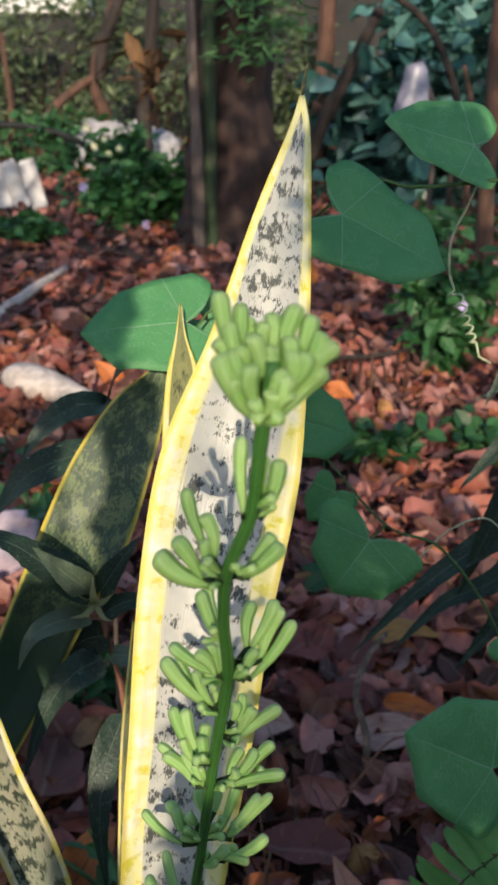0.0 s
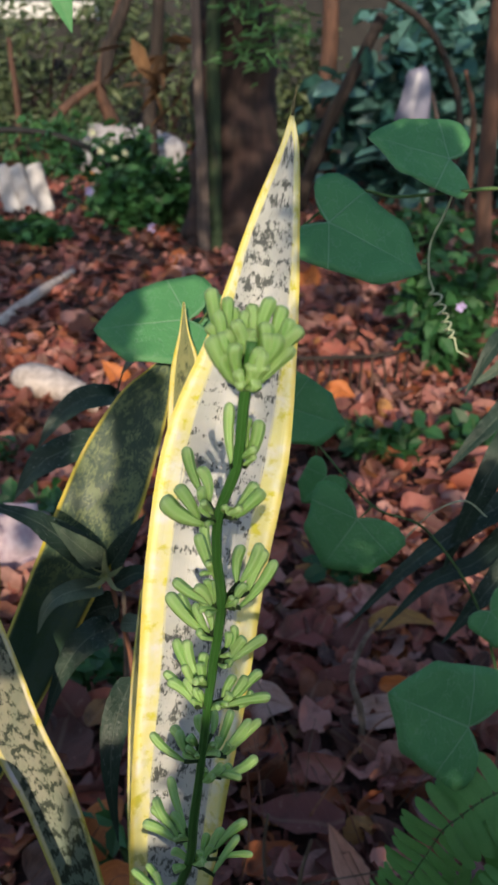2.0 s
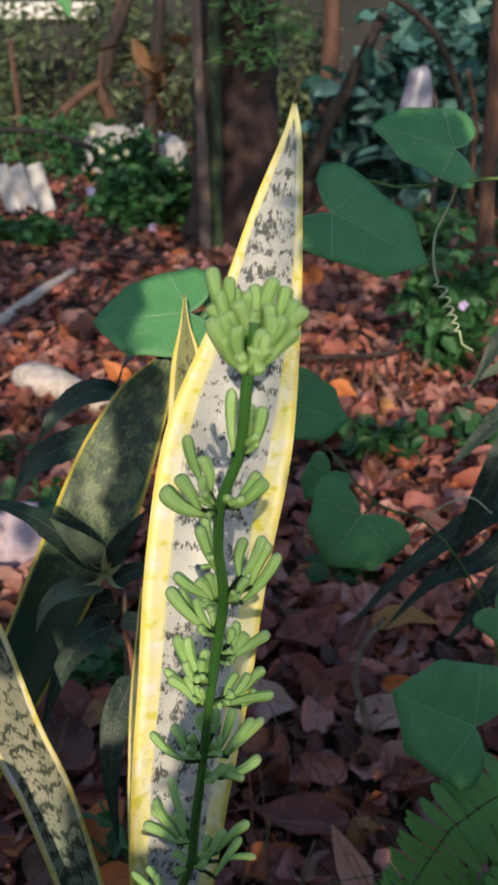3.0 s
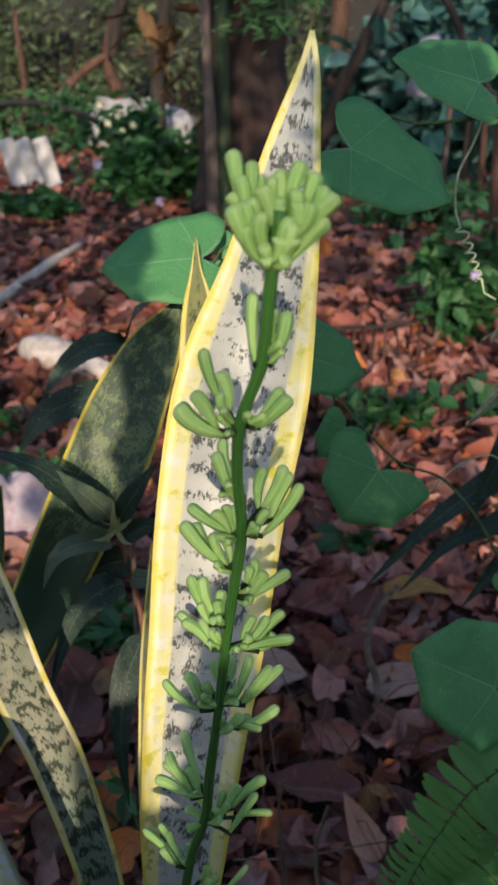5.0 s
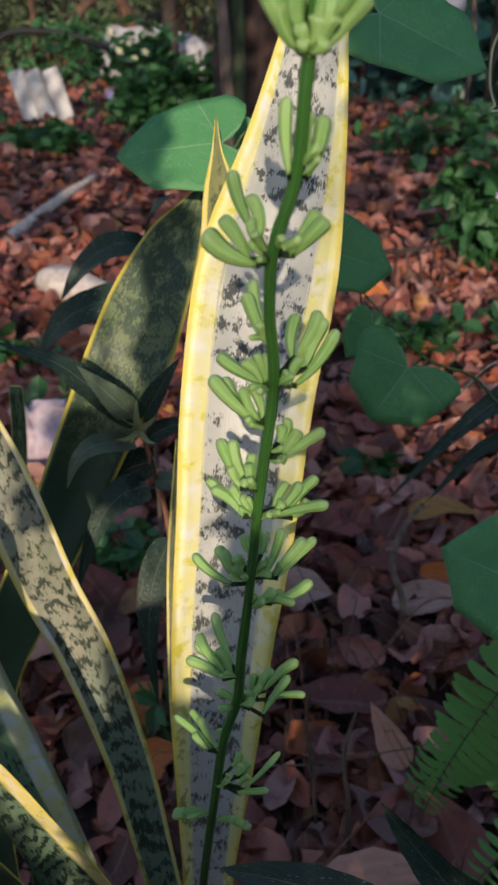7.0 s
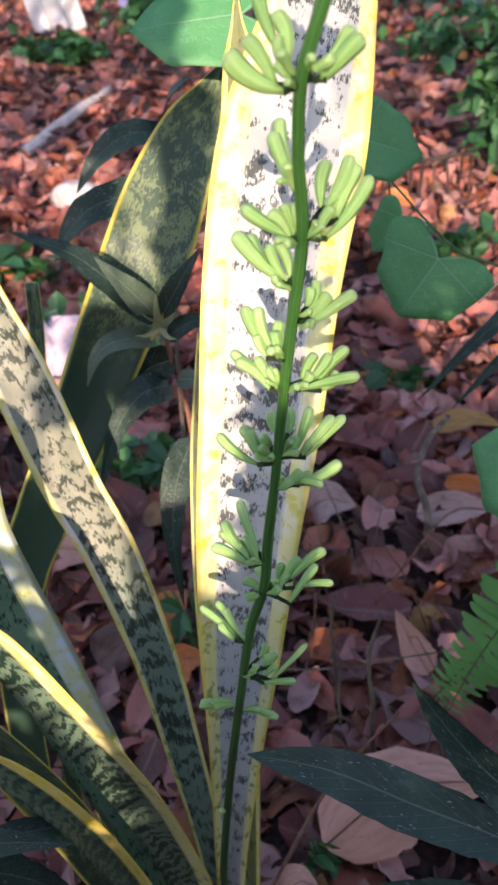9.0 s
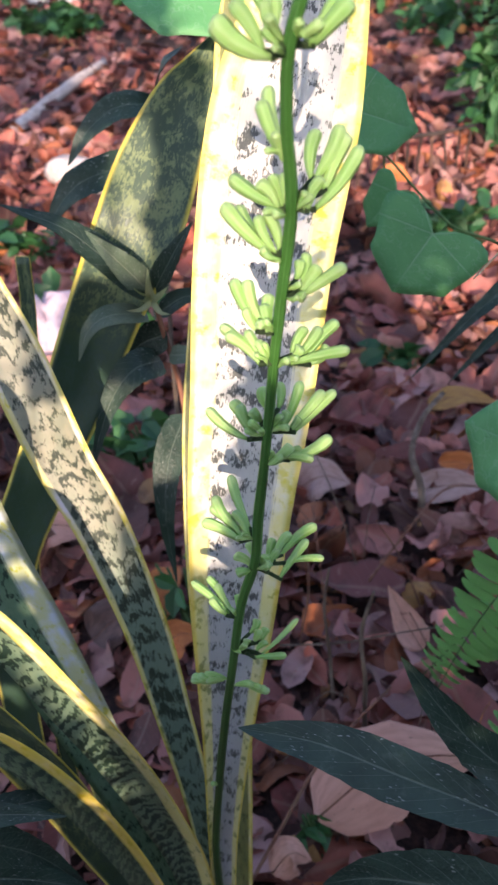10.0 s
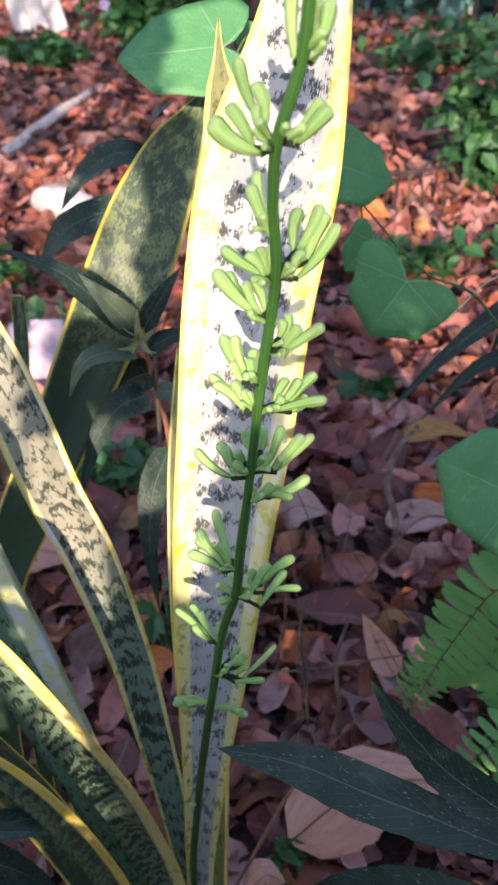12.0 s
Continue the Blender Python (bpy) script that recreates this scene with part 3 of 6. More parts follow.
snake_leaf([(-0.158, 0.331, 0.528, 0.004, 10), (-0.154, 0.327, 0.505, 0.030, 10), (-0.153, 0.32, 0.4705, 0.035, 10), (-0.145, 0.315, 0.4275, 0.040, 10), (-0.132, 0.31, 0.3795, 0.042, 10), (-0.1075, 0.3, 0.3, 0.036, 10), (-0.075, 0.292, 0.18, 0.026, 5), (-0.045, 0.285, -0.02, 0.022, 0)],
           GREYEDGE_BLADE, "dark green leaf with a wide grey margin", cup=0.22, count=50)
snake_leaf([(-0.132, 0.237, 0.488, 0.003, 6), (-0.1245, 0.24, 0.473, 0.017, 6), (-0.1155, 0.245, 0.449, 0.020, 6), (-0.0985, 0.25, 0.402, 0.023, 4), (-0.079, 0.26, 0.338, 0.028, 0), (-0.066, 0.275, 0.2625, 0.031, -5), (-0.0525, 0.287, 0.162, 0.026, 0), (-0.04, 0.286, -0.02, 0.02, 0)],
           MID_BLADE, "arching dark leaf with a bright yellow edge", cup=0.24, count=50)
snake_leaf([(-0.142, 0.231, 0.402, 0.004, 40), (-0.1285, 0.235, 0.377, 0.014, 45), (-0.111, 0.245, 0.3305, 0.016, 48), (-0.095, 0.26, 0.2575, 0.018, 40), (-0.0795, 0.275, 0.159, 0.018, 30), (-0.05, 0.285, -0.02, 0.018, 0)],
           THIN_BLADE, "narrow leaf seen along its yellow edge", cup=0.30, count=40)
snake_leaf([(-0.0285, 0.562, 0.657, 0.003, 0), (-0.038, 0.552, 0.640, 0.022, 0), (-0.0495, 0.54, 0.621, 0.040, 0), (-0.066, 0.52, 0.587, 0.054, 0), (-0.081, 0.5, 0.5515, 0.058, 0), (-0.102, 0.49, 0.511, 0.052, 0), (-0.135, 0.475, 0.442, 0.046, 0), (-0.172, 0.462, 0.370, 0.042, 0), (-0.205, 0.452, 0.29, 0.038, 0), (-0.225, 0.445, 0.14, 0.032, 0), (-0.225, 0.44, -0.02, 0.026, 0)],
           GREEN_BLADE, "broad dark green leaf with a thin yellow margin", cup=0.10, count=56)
snake_leaf([(-0.014, 0.519, 0.706, 0.001, 0), (-0.0135, 0.508, 0.687, 0.007, 0), (-0.012, 0.495, 0.667, 0.019, 0), (-0.0125, 0.48, 0.638, 0.022, 0), (-0.0135, 0.46, 0.59, 0.022, 0), (-0.02, 0.40, 0.38, 0.022, 0), (-0.03, 0.32, 0.0, 0.02, 0)],
           OLIVE_BLADE, "small pointed leaf with a yellow rim", cup=0.22, count=36)
snake_leaf([(-0.0425, 0.45, 0.520, 0.003, 0), (-0.043, 0.44, 0.4975, 0.007, 0), (-0.045, 0.42, 0.4595, 0.010, 0), (-0.046, 0.40, 0.421, 0.010, 0), (-0.043, 0.36, 0.36, 0.010, 0), (-0.036, 0.315, 0.18, 0.010, 0), (-0.034, 0.30, -0.02, 0.012, 0)],
           OLIVE_BLADE, "narrow young leaf with a yellow rim", cup=0.2, count=36)
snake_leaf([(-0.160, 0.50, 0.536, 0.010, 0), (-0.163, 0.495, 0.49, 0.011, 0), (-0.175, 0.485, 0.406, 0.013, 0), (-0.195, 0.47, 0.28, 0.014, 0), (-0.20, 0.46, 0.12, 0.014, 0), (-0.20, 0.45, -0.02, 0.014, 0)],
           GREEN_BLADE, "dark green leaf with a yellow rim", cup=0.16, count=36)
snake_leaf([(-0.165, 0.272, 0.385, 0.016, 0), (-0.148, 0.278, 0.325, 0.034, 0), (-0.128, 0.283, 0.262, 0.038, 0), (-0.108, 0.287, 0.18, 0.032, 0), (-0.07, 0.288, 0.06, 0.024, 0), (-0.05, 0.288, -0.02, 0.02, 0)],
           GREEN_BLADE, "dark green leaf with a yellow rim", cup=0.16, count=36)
snake_leaf([(-0.1300, 0.340, 0.2246, 0.004, 0), (-0.1278, 0.335, 0.1980, 0.008, 0), (-0.1234, 0.330, 0.1739, 0.008, 0), (-0.1181, 0.325, 0.1375, 0.010, 0), (-0.06, 0.31, 0.10, 0.014, 0), (-0.045, 0.295, -0.02, 0.014, 0)],
           OLIVE_BLADE, "narrow young leaf with a yellow rim", cup=0.2, count=30)

# flower stalk and its buds
STALK_AT = [(-0.035, 0.284, 0.02), (-0.0355, 0.285, 0.12), (-0.035, 0.286, 0.201), (-0.0295, 0.287, 0.262), (-0.0219, 0.286, 0.327), (-0.0137, 0.283, 0.385), (-0.0058, 0.275, 0.44), (0.0027, 0.268, 0.475), (0.006, 0.259, 0.51),
            (0.0105, 0.25, 0.548), (0.0159, 0.238, 0.599), (0.0196, 0.229, 0.63), (0.023, 0.221, 0.659), (0.0221, 0.211, 0.685), (0.0235, 0.203, 0.706), (0.0298, 0.196, 0.727), (0.0321, 0.189, 0.75), (0.0345, 0.186, 0.77)]
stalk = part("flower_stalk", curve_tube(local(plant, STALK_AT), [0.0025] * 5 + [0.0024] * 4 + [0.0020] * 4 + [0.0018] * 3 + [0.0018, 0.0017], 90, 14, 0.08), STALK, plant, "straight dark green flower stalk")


def bud_mesh(seed, fat, tail):
    """A club-shaped bud one unit long along z, ribbed, on a thin foot."""
    rows = [(0.0, 0.030), (0.10, 0.040), (0.22, 0.060), (0.40, 0.078), (0.60, 0.090), (0.76, 0.098), (0.87, 0.098), (0.94, 0.084), (0.98, 0.054), (1.0, 0.014)]
    bend = 0.10 if seed % 2 else -0.05
    pts = [(bend * math.sin(math.pi * z * 0.8), tail * z * (1 - z), z) for z, _ in rows]
    return link_mesh("bud", tube(bmesh.new(), pts, [r * fat for _, r in rows], 12, 0.04, 6), BUD)


BUDS = [bud_mesh(i, f, b) for i, (f, b) in enumerate(((1.0, 0.1), (1.12, -0.14), (0.9, 0.2), (1.05, 0.0)))]
rng = random.Random(11)


def stalk_point(z):
    a = np.array(STALK_AT)
    return Vector((np.interp(z, a[:, 2], a[:, 0]), np.interp(z, a[:, 2], a[:, 1]), z))


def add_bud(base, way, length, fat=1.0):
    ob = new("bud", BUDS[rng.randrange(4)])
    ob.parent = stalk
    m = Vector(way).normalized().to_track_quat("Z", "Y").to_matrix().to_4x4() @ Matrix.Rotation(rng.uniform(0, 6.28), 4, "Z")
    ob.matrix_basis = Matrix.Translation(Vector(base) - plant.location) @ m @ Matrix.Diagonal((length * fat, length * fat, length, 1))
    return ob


PEDICEL = link_mesh("pedicel", tube(bmesh.new(), [(0, 0, 0), (0.0004, 0, 0.5), (0, 0, 1)], [0.0011, 0.0009, 0.0010], 8), STEM_GREEN)


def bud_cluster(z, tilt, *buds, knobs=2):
    """Buds round one node of the stalk, set to fit the camera's view. tilt: how far the cluster turns up to face the
    camera. Each bud: foot and tip across and up, width, how far it stands out, in millimetres.
    """
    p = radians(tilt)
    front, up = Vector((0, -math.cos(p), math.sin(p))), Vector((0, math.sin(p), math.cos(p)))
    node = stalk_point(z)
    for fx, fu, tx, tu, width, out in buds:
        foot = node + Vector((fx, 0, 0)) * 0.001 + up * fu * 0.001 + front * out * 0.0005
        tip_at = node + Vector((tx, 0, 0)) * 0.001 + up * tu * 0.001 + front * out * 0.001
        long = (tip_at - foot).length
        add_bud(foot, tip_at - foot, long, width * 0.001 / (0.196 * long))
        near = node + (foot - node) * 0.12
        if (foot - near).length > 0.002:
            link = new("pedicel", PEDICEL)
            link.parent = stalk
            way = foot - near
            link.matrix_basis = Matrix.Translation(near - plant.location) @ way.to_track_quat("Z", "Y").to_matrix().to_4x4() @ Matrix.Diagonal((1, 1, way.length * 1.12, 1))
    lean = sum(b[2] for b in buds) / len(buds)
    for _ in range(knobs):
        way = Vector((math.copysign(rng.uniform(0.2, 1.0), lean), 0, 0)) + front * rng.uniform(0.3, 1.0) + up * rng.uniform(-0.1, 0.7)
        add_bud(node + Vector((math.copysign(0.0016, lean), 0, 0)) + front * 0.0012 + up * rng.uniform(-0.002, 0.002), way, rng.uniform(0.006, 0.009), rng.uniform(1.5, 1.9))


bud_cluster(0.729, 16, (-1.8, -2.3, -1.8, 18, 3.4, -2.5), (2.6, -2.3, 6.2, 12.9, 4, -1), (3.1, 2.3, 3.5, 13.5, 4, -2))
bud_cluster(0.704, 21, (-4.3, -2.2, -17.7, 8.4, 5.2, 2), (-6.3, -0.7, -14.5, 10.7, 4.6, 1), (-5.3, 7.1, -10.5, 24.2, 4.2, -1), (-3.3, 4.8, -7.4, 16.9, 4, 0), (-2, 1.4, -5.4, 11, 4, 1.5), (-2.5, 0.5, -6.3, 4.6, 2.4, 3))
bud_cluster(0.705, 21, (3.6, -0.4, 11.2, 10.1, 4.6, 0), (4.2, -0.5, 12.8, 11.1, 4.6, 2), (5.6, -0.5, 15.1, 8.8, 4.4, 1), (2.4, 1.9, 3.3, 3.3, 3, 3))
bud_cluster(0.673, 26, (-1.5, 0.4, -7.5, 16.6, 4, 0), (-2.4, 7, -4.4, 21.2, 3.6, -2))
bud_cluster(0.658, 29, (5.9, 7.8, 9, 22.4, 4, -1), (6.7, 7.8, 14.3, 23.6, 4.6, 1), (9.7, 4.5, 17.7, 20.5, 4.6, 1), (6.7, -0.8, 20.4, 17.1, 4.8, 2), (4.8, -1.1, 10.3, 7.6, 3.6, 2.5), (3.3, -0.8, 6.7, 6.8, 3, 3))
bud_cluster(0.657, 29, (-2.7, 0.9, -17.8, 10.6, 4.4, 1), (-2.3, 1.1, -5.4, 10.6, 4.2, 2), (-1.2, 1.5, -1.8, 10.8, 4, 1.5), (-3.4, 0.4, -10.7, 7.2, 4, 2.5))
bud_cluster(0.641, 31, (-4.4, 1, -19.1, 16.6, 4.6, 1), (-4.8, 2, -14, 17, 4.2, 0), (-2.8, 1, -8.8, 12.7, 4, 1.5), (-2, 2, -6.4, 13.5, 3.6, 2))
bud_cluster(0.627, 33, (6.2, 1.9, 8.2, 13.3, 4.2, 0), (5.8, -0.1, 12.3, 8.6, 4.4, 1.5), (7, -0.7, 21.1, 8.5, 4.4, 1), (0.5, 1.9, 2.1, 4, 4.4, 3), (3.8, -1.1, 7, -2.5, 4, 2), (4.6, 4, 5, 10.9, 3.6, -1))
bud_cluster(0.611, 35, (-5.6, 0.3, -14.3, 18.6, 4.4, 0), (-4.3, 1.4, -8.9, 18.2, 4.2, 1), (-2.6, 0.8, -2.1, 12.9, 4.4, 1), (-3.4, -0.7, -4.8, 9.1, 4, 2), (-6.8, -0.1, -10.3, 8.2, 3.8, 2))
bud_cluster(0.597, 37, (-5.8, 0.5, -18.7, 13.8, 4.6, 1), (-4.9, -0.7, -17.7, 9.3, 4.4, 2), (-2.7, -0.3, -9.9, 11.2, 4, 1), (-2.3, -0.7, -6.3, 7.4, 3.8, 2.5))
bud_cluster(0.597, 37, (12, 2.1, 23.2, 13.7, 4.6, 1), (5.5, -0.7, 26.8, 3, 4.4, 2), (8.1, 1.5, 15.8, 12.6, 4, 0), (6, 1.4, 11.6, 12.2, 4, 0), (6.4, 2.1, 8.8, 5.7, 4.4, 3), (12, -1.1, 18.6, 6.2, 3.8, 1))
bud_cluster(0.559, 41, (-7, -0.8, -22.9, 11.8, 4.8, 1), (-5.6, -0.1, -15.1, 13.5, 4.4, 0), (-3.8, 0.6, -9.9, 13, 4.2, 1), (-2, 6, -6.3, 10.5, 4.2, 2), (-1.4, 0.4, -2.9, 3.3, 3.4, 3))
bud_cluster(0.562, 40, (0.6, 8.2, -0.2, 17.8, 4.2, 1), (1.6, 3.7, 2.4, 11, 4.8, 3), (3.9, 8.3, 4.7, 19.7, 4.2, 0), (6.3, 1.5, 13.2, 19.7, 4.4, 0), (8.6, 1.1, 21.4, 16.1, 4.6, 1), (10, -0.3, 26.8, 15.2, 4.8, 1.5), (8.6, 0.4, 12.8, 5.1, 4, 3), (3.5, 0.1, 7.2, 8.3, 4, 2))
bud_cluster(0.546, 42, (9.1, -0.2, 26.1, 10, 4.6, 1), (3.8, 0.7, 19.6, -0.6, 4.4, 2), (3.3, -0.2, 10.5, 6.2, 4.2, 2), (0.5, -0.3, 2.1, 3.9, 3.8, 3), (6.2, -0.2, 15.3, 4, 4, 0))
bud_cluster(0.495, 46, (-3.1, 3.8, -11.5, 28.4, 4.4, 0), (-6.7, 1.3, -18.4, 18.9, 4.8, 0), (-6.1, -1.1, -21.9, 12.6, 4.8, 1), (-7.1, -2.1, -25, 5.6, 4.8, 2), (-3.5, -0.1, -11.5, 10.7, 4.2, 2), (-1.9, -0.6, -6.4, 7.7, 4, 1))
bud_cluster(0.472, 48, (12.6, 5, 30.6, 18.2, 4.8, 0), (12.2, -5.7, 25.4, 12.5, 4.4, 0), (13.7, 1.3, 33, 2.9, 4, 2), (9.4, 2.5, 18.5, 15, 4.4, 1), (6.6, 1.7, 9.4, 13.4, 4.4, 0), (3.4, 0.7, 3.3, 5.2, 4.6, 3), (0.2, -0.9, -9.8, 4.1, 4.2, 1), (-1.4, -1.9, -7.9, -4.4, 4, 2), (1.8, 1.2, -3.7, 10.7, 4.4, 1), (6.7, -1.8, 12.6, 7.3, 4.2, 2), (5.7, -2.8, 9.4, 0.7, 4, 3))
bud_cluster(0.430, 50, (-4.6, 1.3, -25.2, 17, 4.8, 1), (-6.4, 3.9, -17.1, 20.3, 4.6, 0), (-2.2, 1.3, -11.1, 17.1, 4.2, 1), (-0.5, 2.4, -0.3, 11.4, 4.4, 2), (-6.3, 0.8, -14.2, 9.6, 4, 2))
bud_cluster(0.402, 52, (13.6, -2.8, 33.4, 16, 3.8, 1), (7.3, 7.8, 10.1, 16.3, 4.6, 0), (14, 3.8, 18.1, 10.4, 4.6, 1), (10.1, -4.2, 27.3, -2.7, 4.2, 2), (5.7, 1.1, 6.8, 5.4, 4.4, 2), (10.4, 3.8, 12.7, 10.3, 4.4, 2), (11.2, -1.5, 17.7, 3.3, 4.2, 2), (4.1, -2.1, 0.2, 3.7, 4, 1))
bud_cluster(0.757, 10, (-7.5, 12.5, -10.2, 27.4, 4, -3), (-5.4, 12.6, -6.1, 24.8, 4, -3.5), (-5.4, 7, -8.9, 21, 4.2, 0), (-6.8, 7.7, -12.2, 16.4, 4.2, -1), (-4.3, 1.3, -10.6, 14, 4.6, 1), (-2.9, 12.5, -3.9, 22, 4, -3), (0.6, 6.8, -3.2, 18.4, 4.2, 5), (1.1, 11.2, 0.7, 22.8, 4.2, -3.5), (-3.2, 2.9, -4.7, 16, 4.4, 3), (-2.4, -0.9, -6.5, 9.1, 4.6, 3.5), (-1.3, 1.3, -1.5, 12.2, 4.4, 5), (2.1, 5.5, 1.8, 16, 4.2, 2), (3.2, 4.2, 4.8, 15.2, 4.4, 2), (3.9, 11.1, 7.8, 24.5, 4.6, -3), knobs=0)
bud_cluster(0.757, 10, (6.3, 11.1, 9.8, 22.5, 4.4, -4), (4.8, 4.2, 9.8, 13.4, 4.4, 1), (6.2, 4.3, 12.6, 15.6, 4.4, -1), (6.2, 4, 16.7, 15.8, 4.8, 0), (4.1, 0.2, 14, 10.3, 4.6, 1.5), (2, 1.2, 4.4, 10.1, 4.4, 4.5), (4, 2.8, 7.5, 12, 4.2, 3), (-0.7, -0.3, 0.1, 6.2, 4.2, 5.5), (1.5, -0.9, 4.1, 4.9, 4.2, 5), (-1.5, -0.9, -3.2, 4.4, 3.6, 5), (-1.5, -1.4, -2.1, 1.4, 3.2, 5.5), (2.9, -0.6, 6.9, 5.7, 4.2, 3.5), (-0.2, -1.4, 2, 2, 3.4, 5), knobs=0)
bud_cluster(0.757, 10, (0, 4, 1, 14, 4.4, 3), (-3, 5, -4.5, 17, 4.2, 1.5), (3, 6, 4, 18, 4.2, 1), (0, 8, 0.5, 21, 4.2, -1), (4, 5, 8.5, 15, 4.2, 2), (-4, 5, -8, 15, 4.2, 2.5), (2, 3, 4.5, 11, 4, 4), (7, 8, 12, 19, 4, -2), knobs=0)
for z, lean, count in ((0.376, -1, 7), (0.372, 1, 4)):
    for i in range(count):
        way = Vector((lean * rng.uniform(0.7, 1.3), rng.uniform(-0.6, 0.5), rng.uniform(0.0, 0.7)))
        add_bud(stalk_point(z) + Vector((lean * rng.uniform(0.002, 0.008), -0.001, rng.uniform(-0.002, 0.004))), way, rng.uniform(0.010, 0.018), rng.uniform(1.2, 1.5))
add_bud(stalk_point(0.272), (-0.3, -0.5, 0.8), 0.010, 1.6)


# ---------------------------------------------------------------- climbing vine
vine = thing("climbing_vine", (0.26, 0.57, 0.0), "slender climbing vine with broad angled green leaves and curling tendrils", "vine")
CANE = [(0.30, 0.62, 0.01), (0.305, 0.60, 0.30), (0.275, 0.57, 0.60), (0.245, 0.555, 0.772)]
part("stem", curve_tube(local(vine, CANE), [0.002, 0.0018, 0.0016, 0.0014], 30, 7), STEM_GREEN, vine)
part("stem", curve_tube(local(vine, [(0.245, 0.555, 0.772), (0.201, 0.55, 0.7775), (0.169, 0.55, 0.775), (0.131, 0.55, 0.772), (0.10, 0.548, 0.775), (0.06, 0.553, 0.745), (0.015, 0.556, 0.70), (0.0, 0.558, 0.69)]), [0.0016, 0.0014, 0.0013, 0.0012, 0.001, 0.0009, 0.0009, 0.0008], 40, 7), STEM_GREEN, vine)
part("stem", curve_tube(local(vine, [(0.30, 0.61, 0.20), (0.24, 0.585, 0.40), (0.18, 0.57, 0.50), (0.13, 0.56, 0.53), (0.085, 0.60, 0.57)]), [0.0015, 0.0013, 0.0012, 0.001, 0.0008], 30, 7), STEM_GREEN, vine)
VINE_LEAVES = [
    # petiole point, tip point, facing, width, fold, join on the stem
    ((0.0829, 0.515, 0.7596), (0.1463, 0.505, 0.7307), (-0.12, -0.62, 0.76), 0.98, 0.10, (0.10, 0.548, 0.775)),
    ((0.169, 0.565, 0.7959), (0.1134, 0.556, 0.8126), (0.0, -0.72, 0.70), 1.0, 0.08, (0.169, 0.55, 0.775)),
    ((-0.0134, 0.545, 0.6871), (-0.0820, 0.535, 0.6842), (0.08, -0.68, 0.72), 1.04, 0.04, (0.0, 0.558, 0.69)),
    ((0.1140, 0.529, 0.5340), (0.0877, 0.520, 0.4964), (0.0, -0.80, 0.6), 1.62, 0.06, (0.13, 0.56, 0.53)),
    ((0.1947, 0.450, 0.4018), (0.1326, 0.440, 0.4396), (-0.1, -0.80, 0.55), 1.18, 0.06, (0.27, 0.595, 0.30)),
    ((0.062, 0.600, 0.600), (0.110, 0.600, 0.584), (0.0, -0.9, 0.4), 1.10, 0.15, (0.085, 0.60, 0.57)),
    ((0.094, 0.585, 0.545), (0.074, 0.585, 0.520), (0.1, -0.8, 0.6), 1.10, 0.15, (0.085, 0.60, 0.57)),
    ((0.236, 0.560, 0.430), (0.262, 0.555, 0.400), (0.0, -0.8, 0.6), 1.10, 0.15, (0.24, 0.585, 0.40)),
    ((-0.004, 0.60, 0.675), (0.03, 0.60, 0.655), (0.0, -0.9, 0.3), 1.0, 0.15, (0.0, 0.558, 0.69)),
]
for n, (foot, point, face, wide, fold, join) in enumerate(VINE_LEAVES):
    long = (Vector(point) - Vector(foot)).length
    leaf = part("leaf", heart(long, wide, fold, 0.06, n * 3.7), VINE_LEAF, vine)
    m = axes(foot, Vector(point) - Vector(foot), face)
    m.translation -= vine.location
    leaf.matrix_basis = m
    back = Vector(face).normalized() * -0.012
    mid = (Vector(foot) + Vector(join)) / 2 + back
    part("leaf_stalk", curve_tube(local(vine, [join, mid, Vector(foot) + back * 0.05]), [0.0008, 0.0008, 0.0007], 12, 6), STEM_GREEN, vine)


part("stem", curve_tube(local(vine, [(0.245, 0.555, 0.772), (0.22, 0.60, 1.0), (0.05, 0.60, 1.25), (-0.09, 0.53, 1.12), (-0.079, 0.505, 0.94), (-0.079, 0.502, 0.905)]), [0.0014, 0.0013, 0.0012, 0.001, 0.0009, 0.0007], 40, 6), STEM_GREEN, vine)
part("leaf", lance(local(vine, [(-0.079, 0.502, 0.905), (-0.078, 0.500, 0.888), (-0.073, 0.498, 0.870)]), 0.018, (0.1, -0.9, 0.3)), VINE_LEAF, vine)


def coil(start, end, turns, radius, count=110):
    a, b = Vector(start), Vector(end)
    t = (b - a).normalized()
    s = t.orthogonal().normalized()
    u = t.cross(s)
    out = []
    for i in range(count):
        f = i / (count - 1)
        r = radius * (1 - 0.45 * f)
        g = f ** 0.85
        out.append(a + (b - a) * g + (s * math.cos(f * turns * 6.283) + u * math.sin(f * turns * 6.283)) * r)
    return out


tendril_pts = [Vector(v) for v in spline([(0.172, 0.556, 0.775), (0.170, 0.570, 0.758), (0.163, 0.576, 0.737), (0.1635, 0.576, 0.715), (0.168, 0.576, 0.702)], 22)] + coil((0.168, 0.576, 0.702), (0.186, 0.577, 0.664), 5.5, 0.0042) + [Vector((0.190, 0.577, 0.655)), Vector((0.199, 0.577, 0.650))]
part("tendril", tube(bmesh.new(), local(vine, tendril_pts), [0.0008] * len(tendril_pts), 6), TENDRIL, vine, "pale curled tendril")
far_tendril = [Vector(v) for v in spline([(0.235, 0.60, 0.50), (0.215, 0.60, 0.515), (0.19, 0.60, 0.505), (0.172, 0.60, 0.485), (0.160, 0.60, 0.47)], 26)]
part("tendril", tube(bmesh.new(), local(vine, far_tendril), [0.0007] * len(far_tendril), 6), TENDRIL, vine, "pale curled tendril")


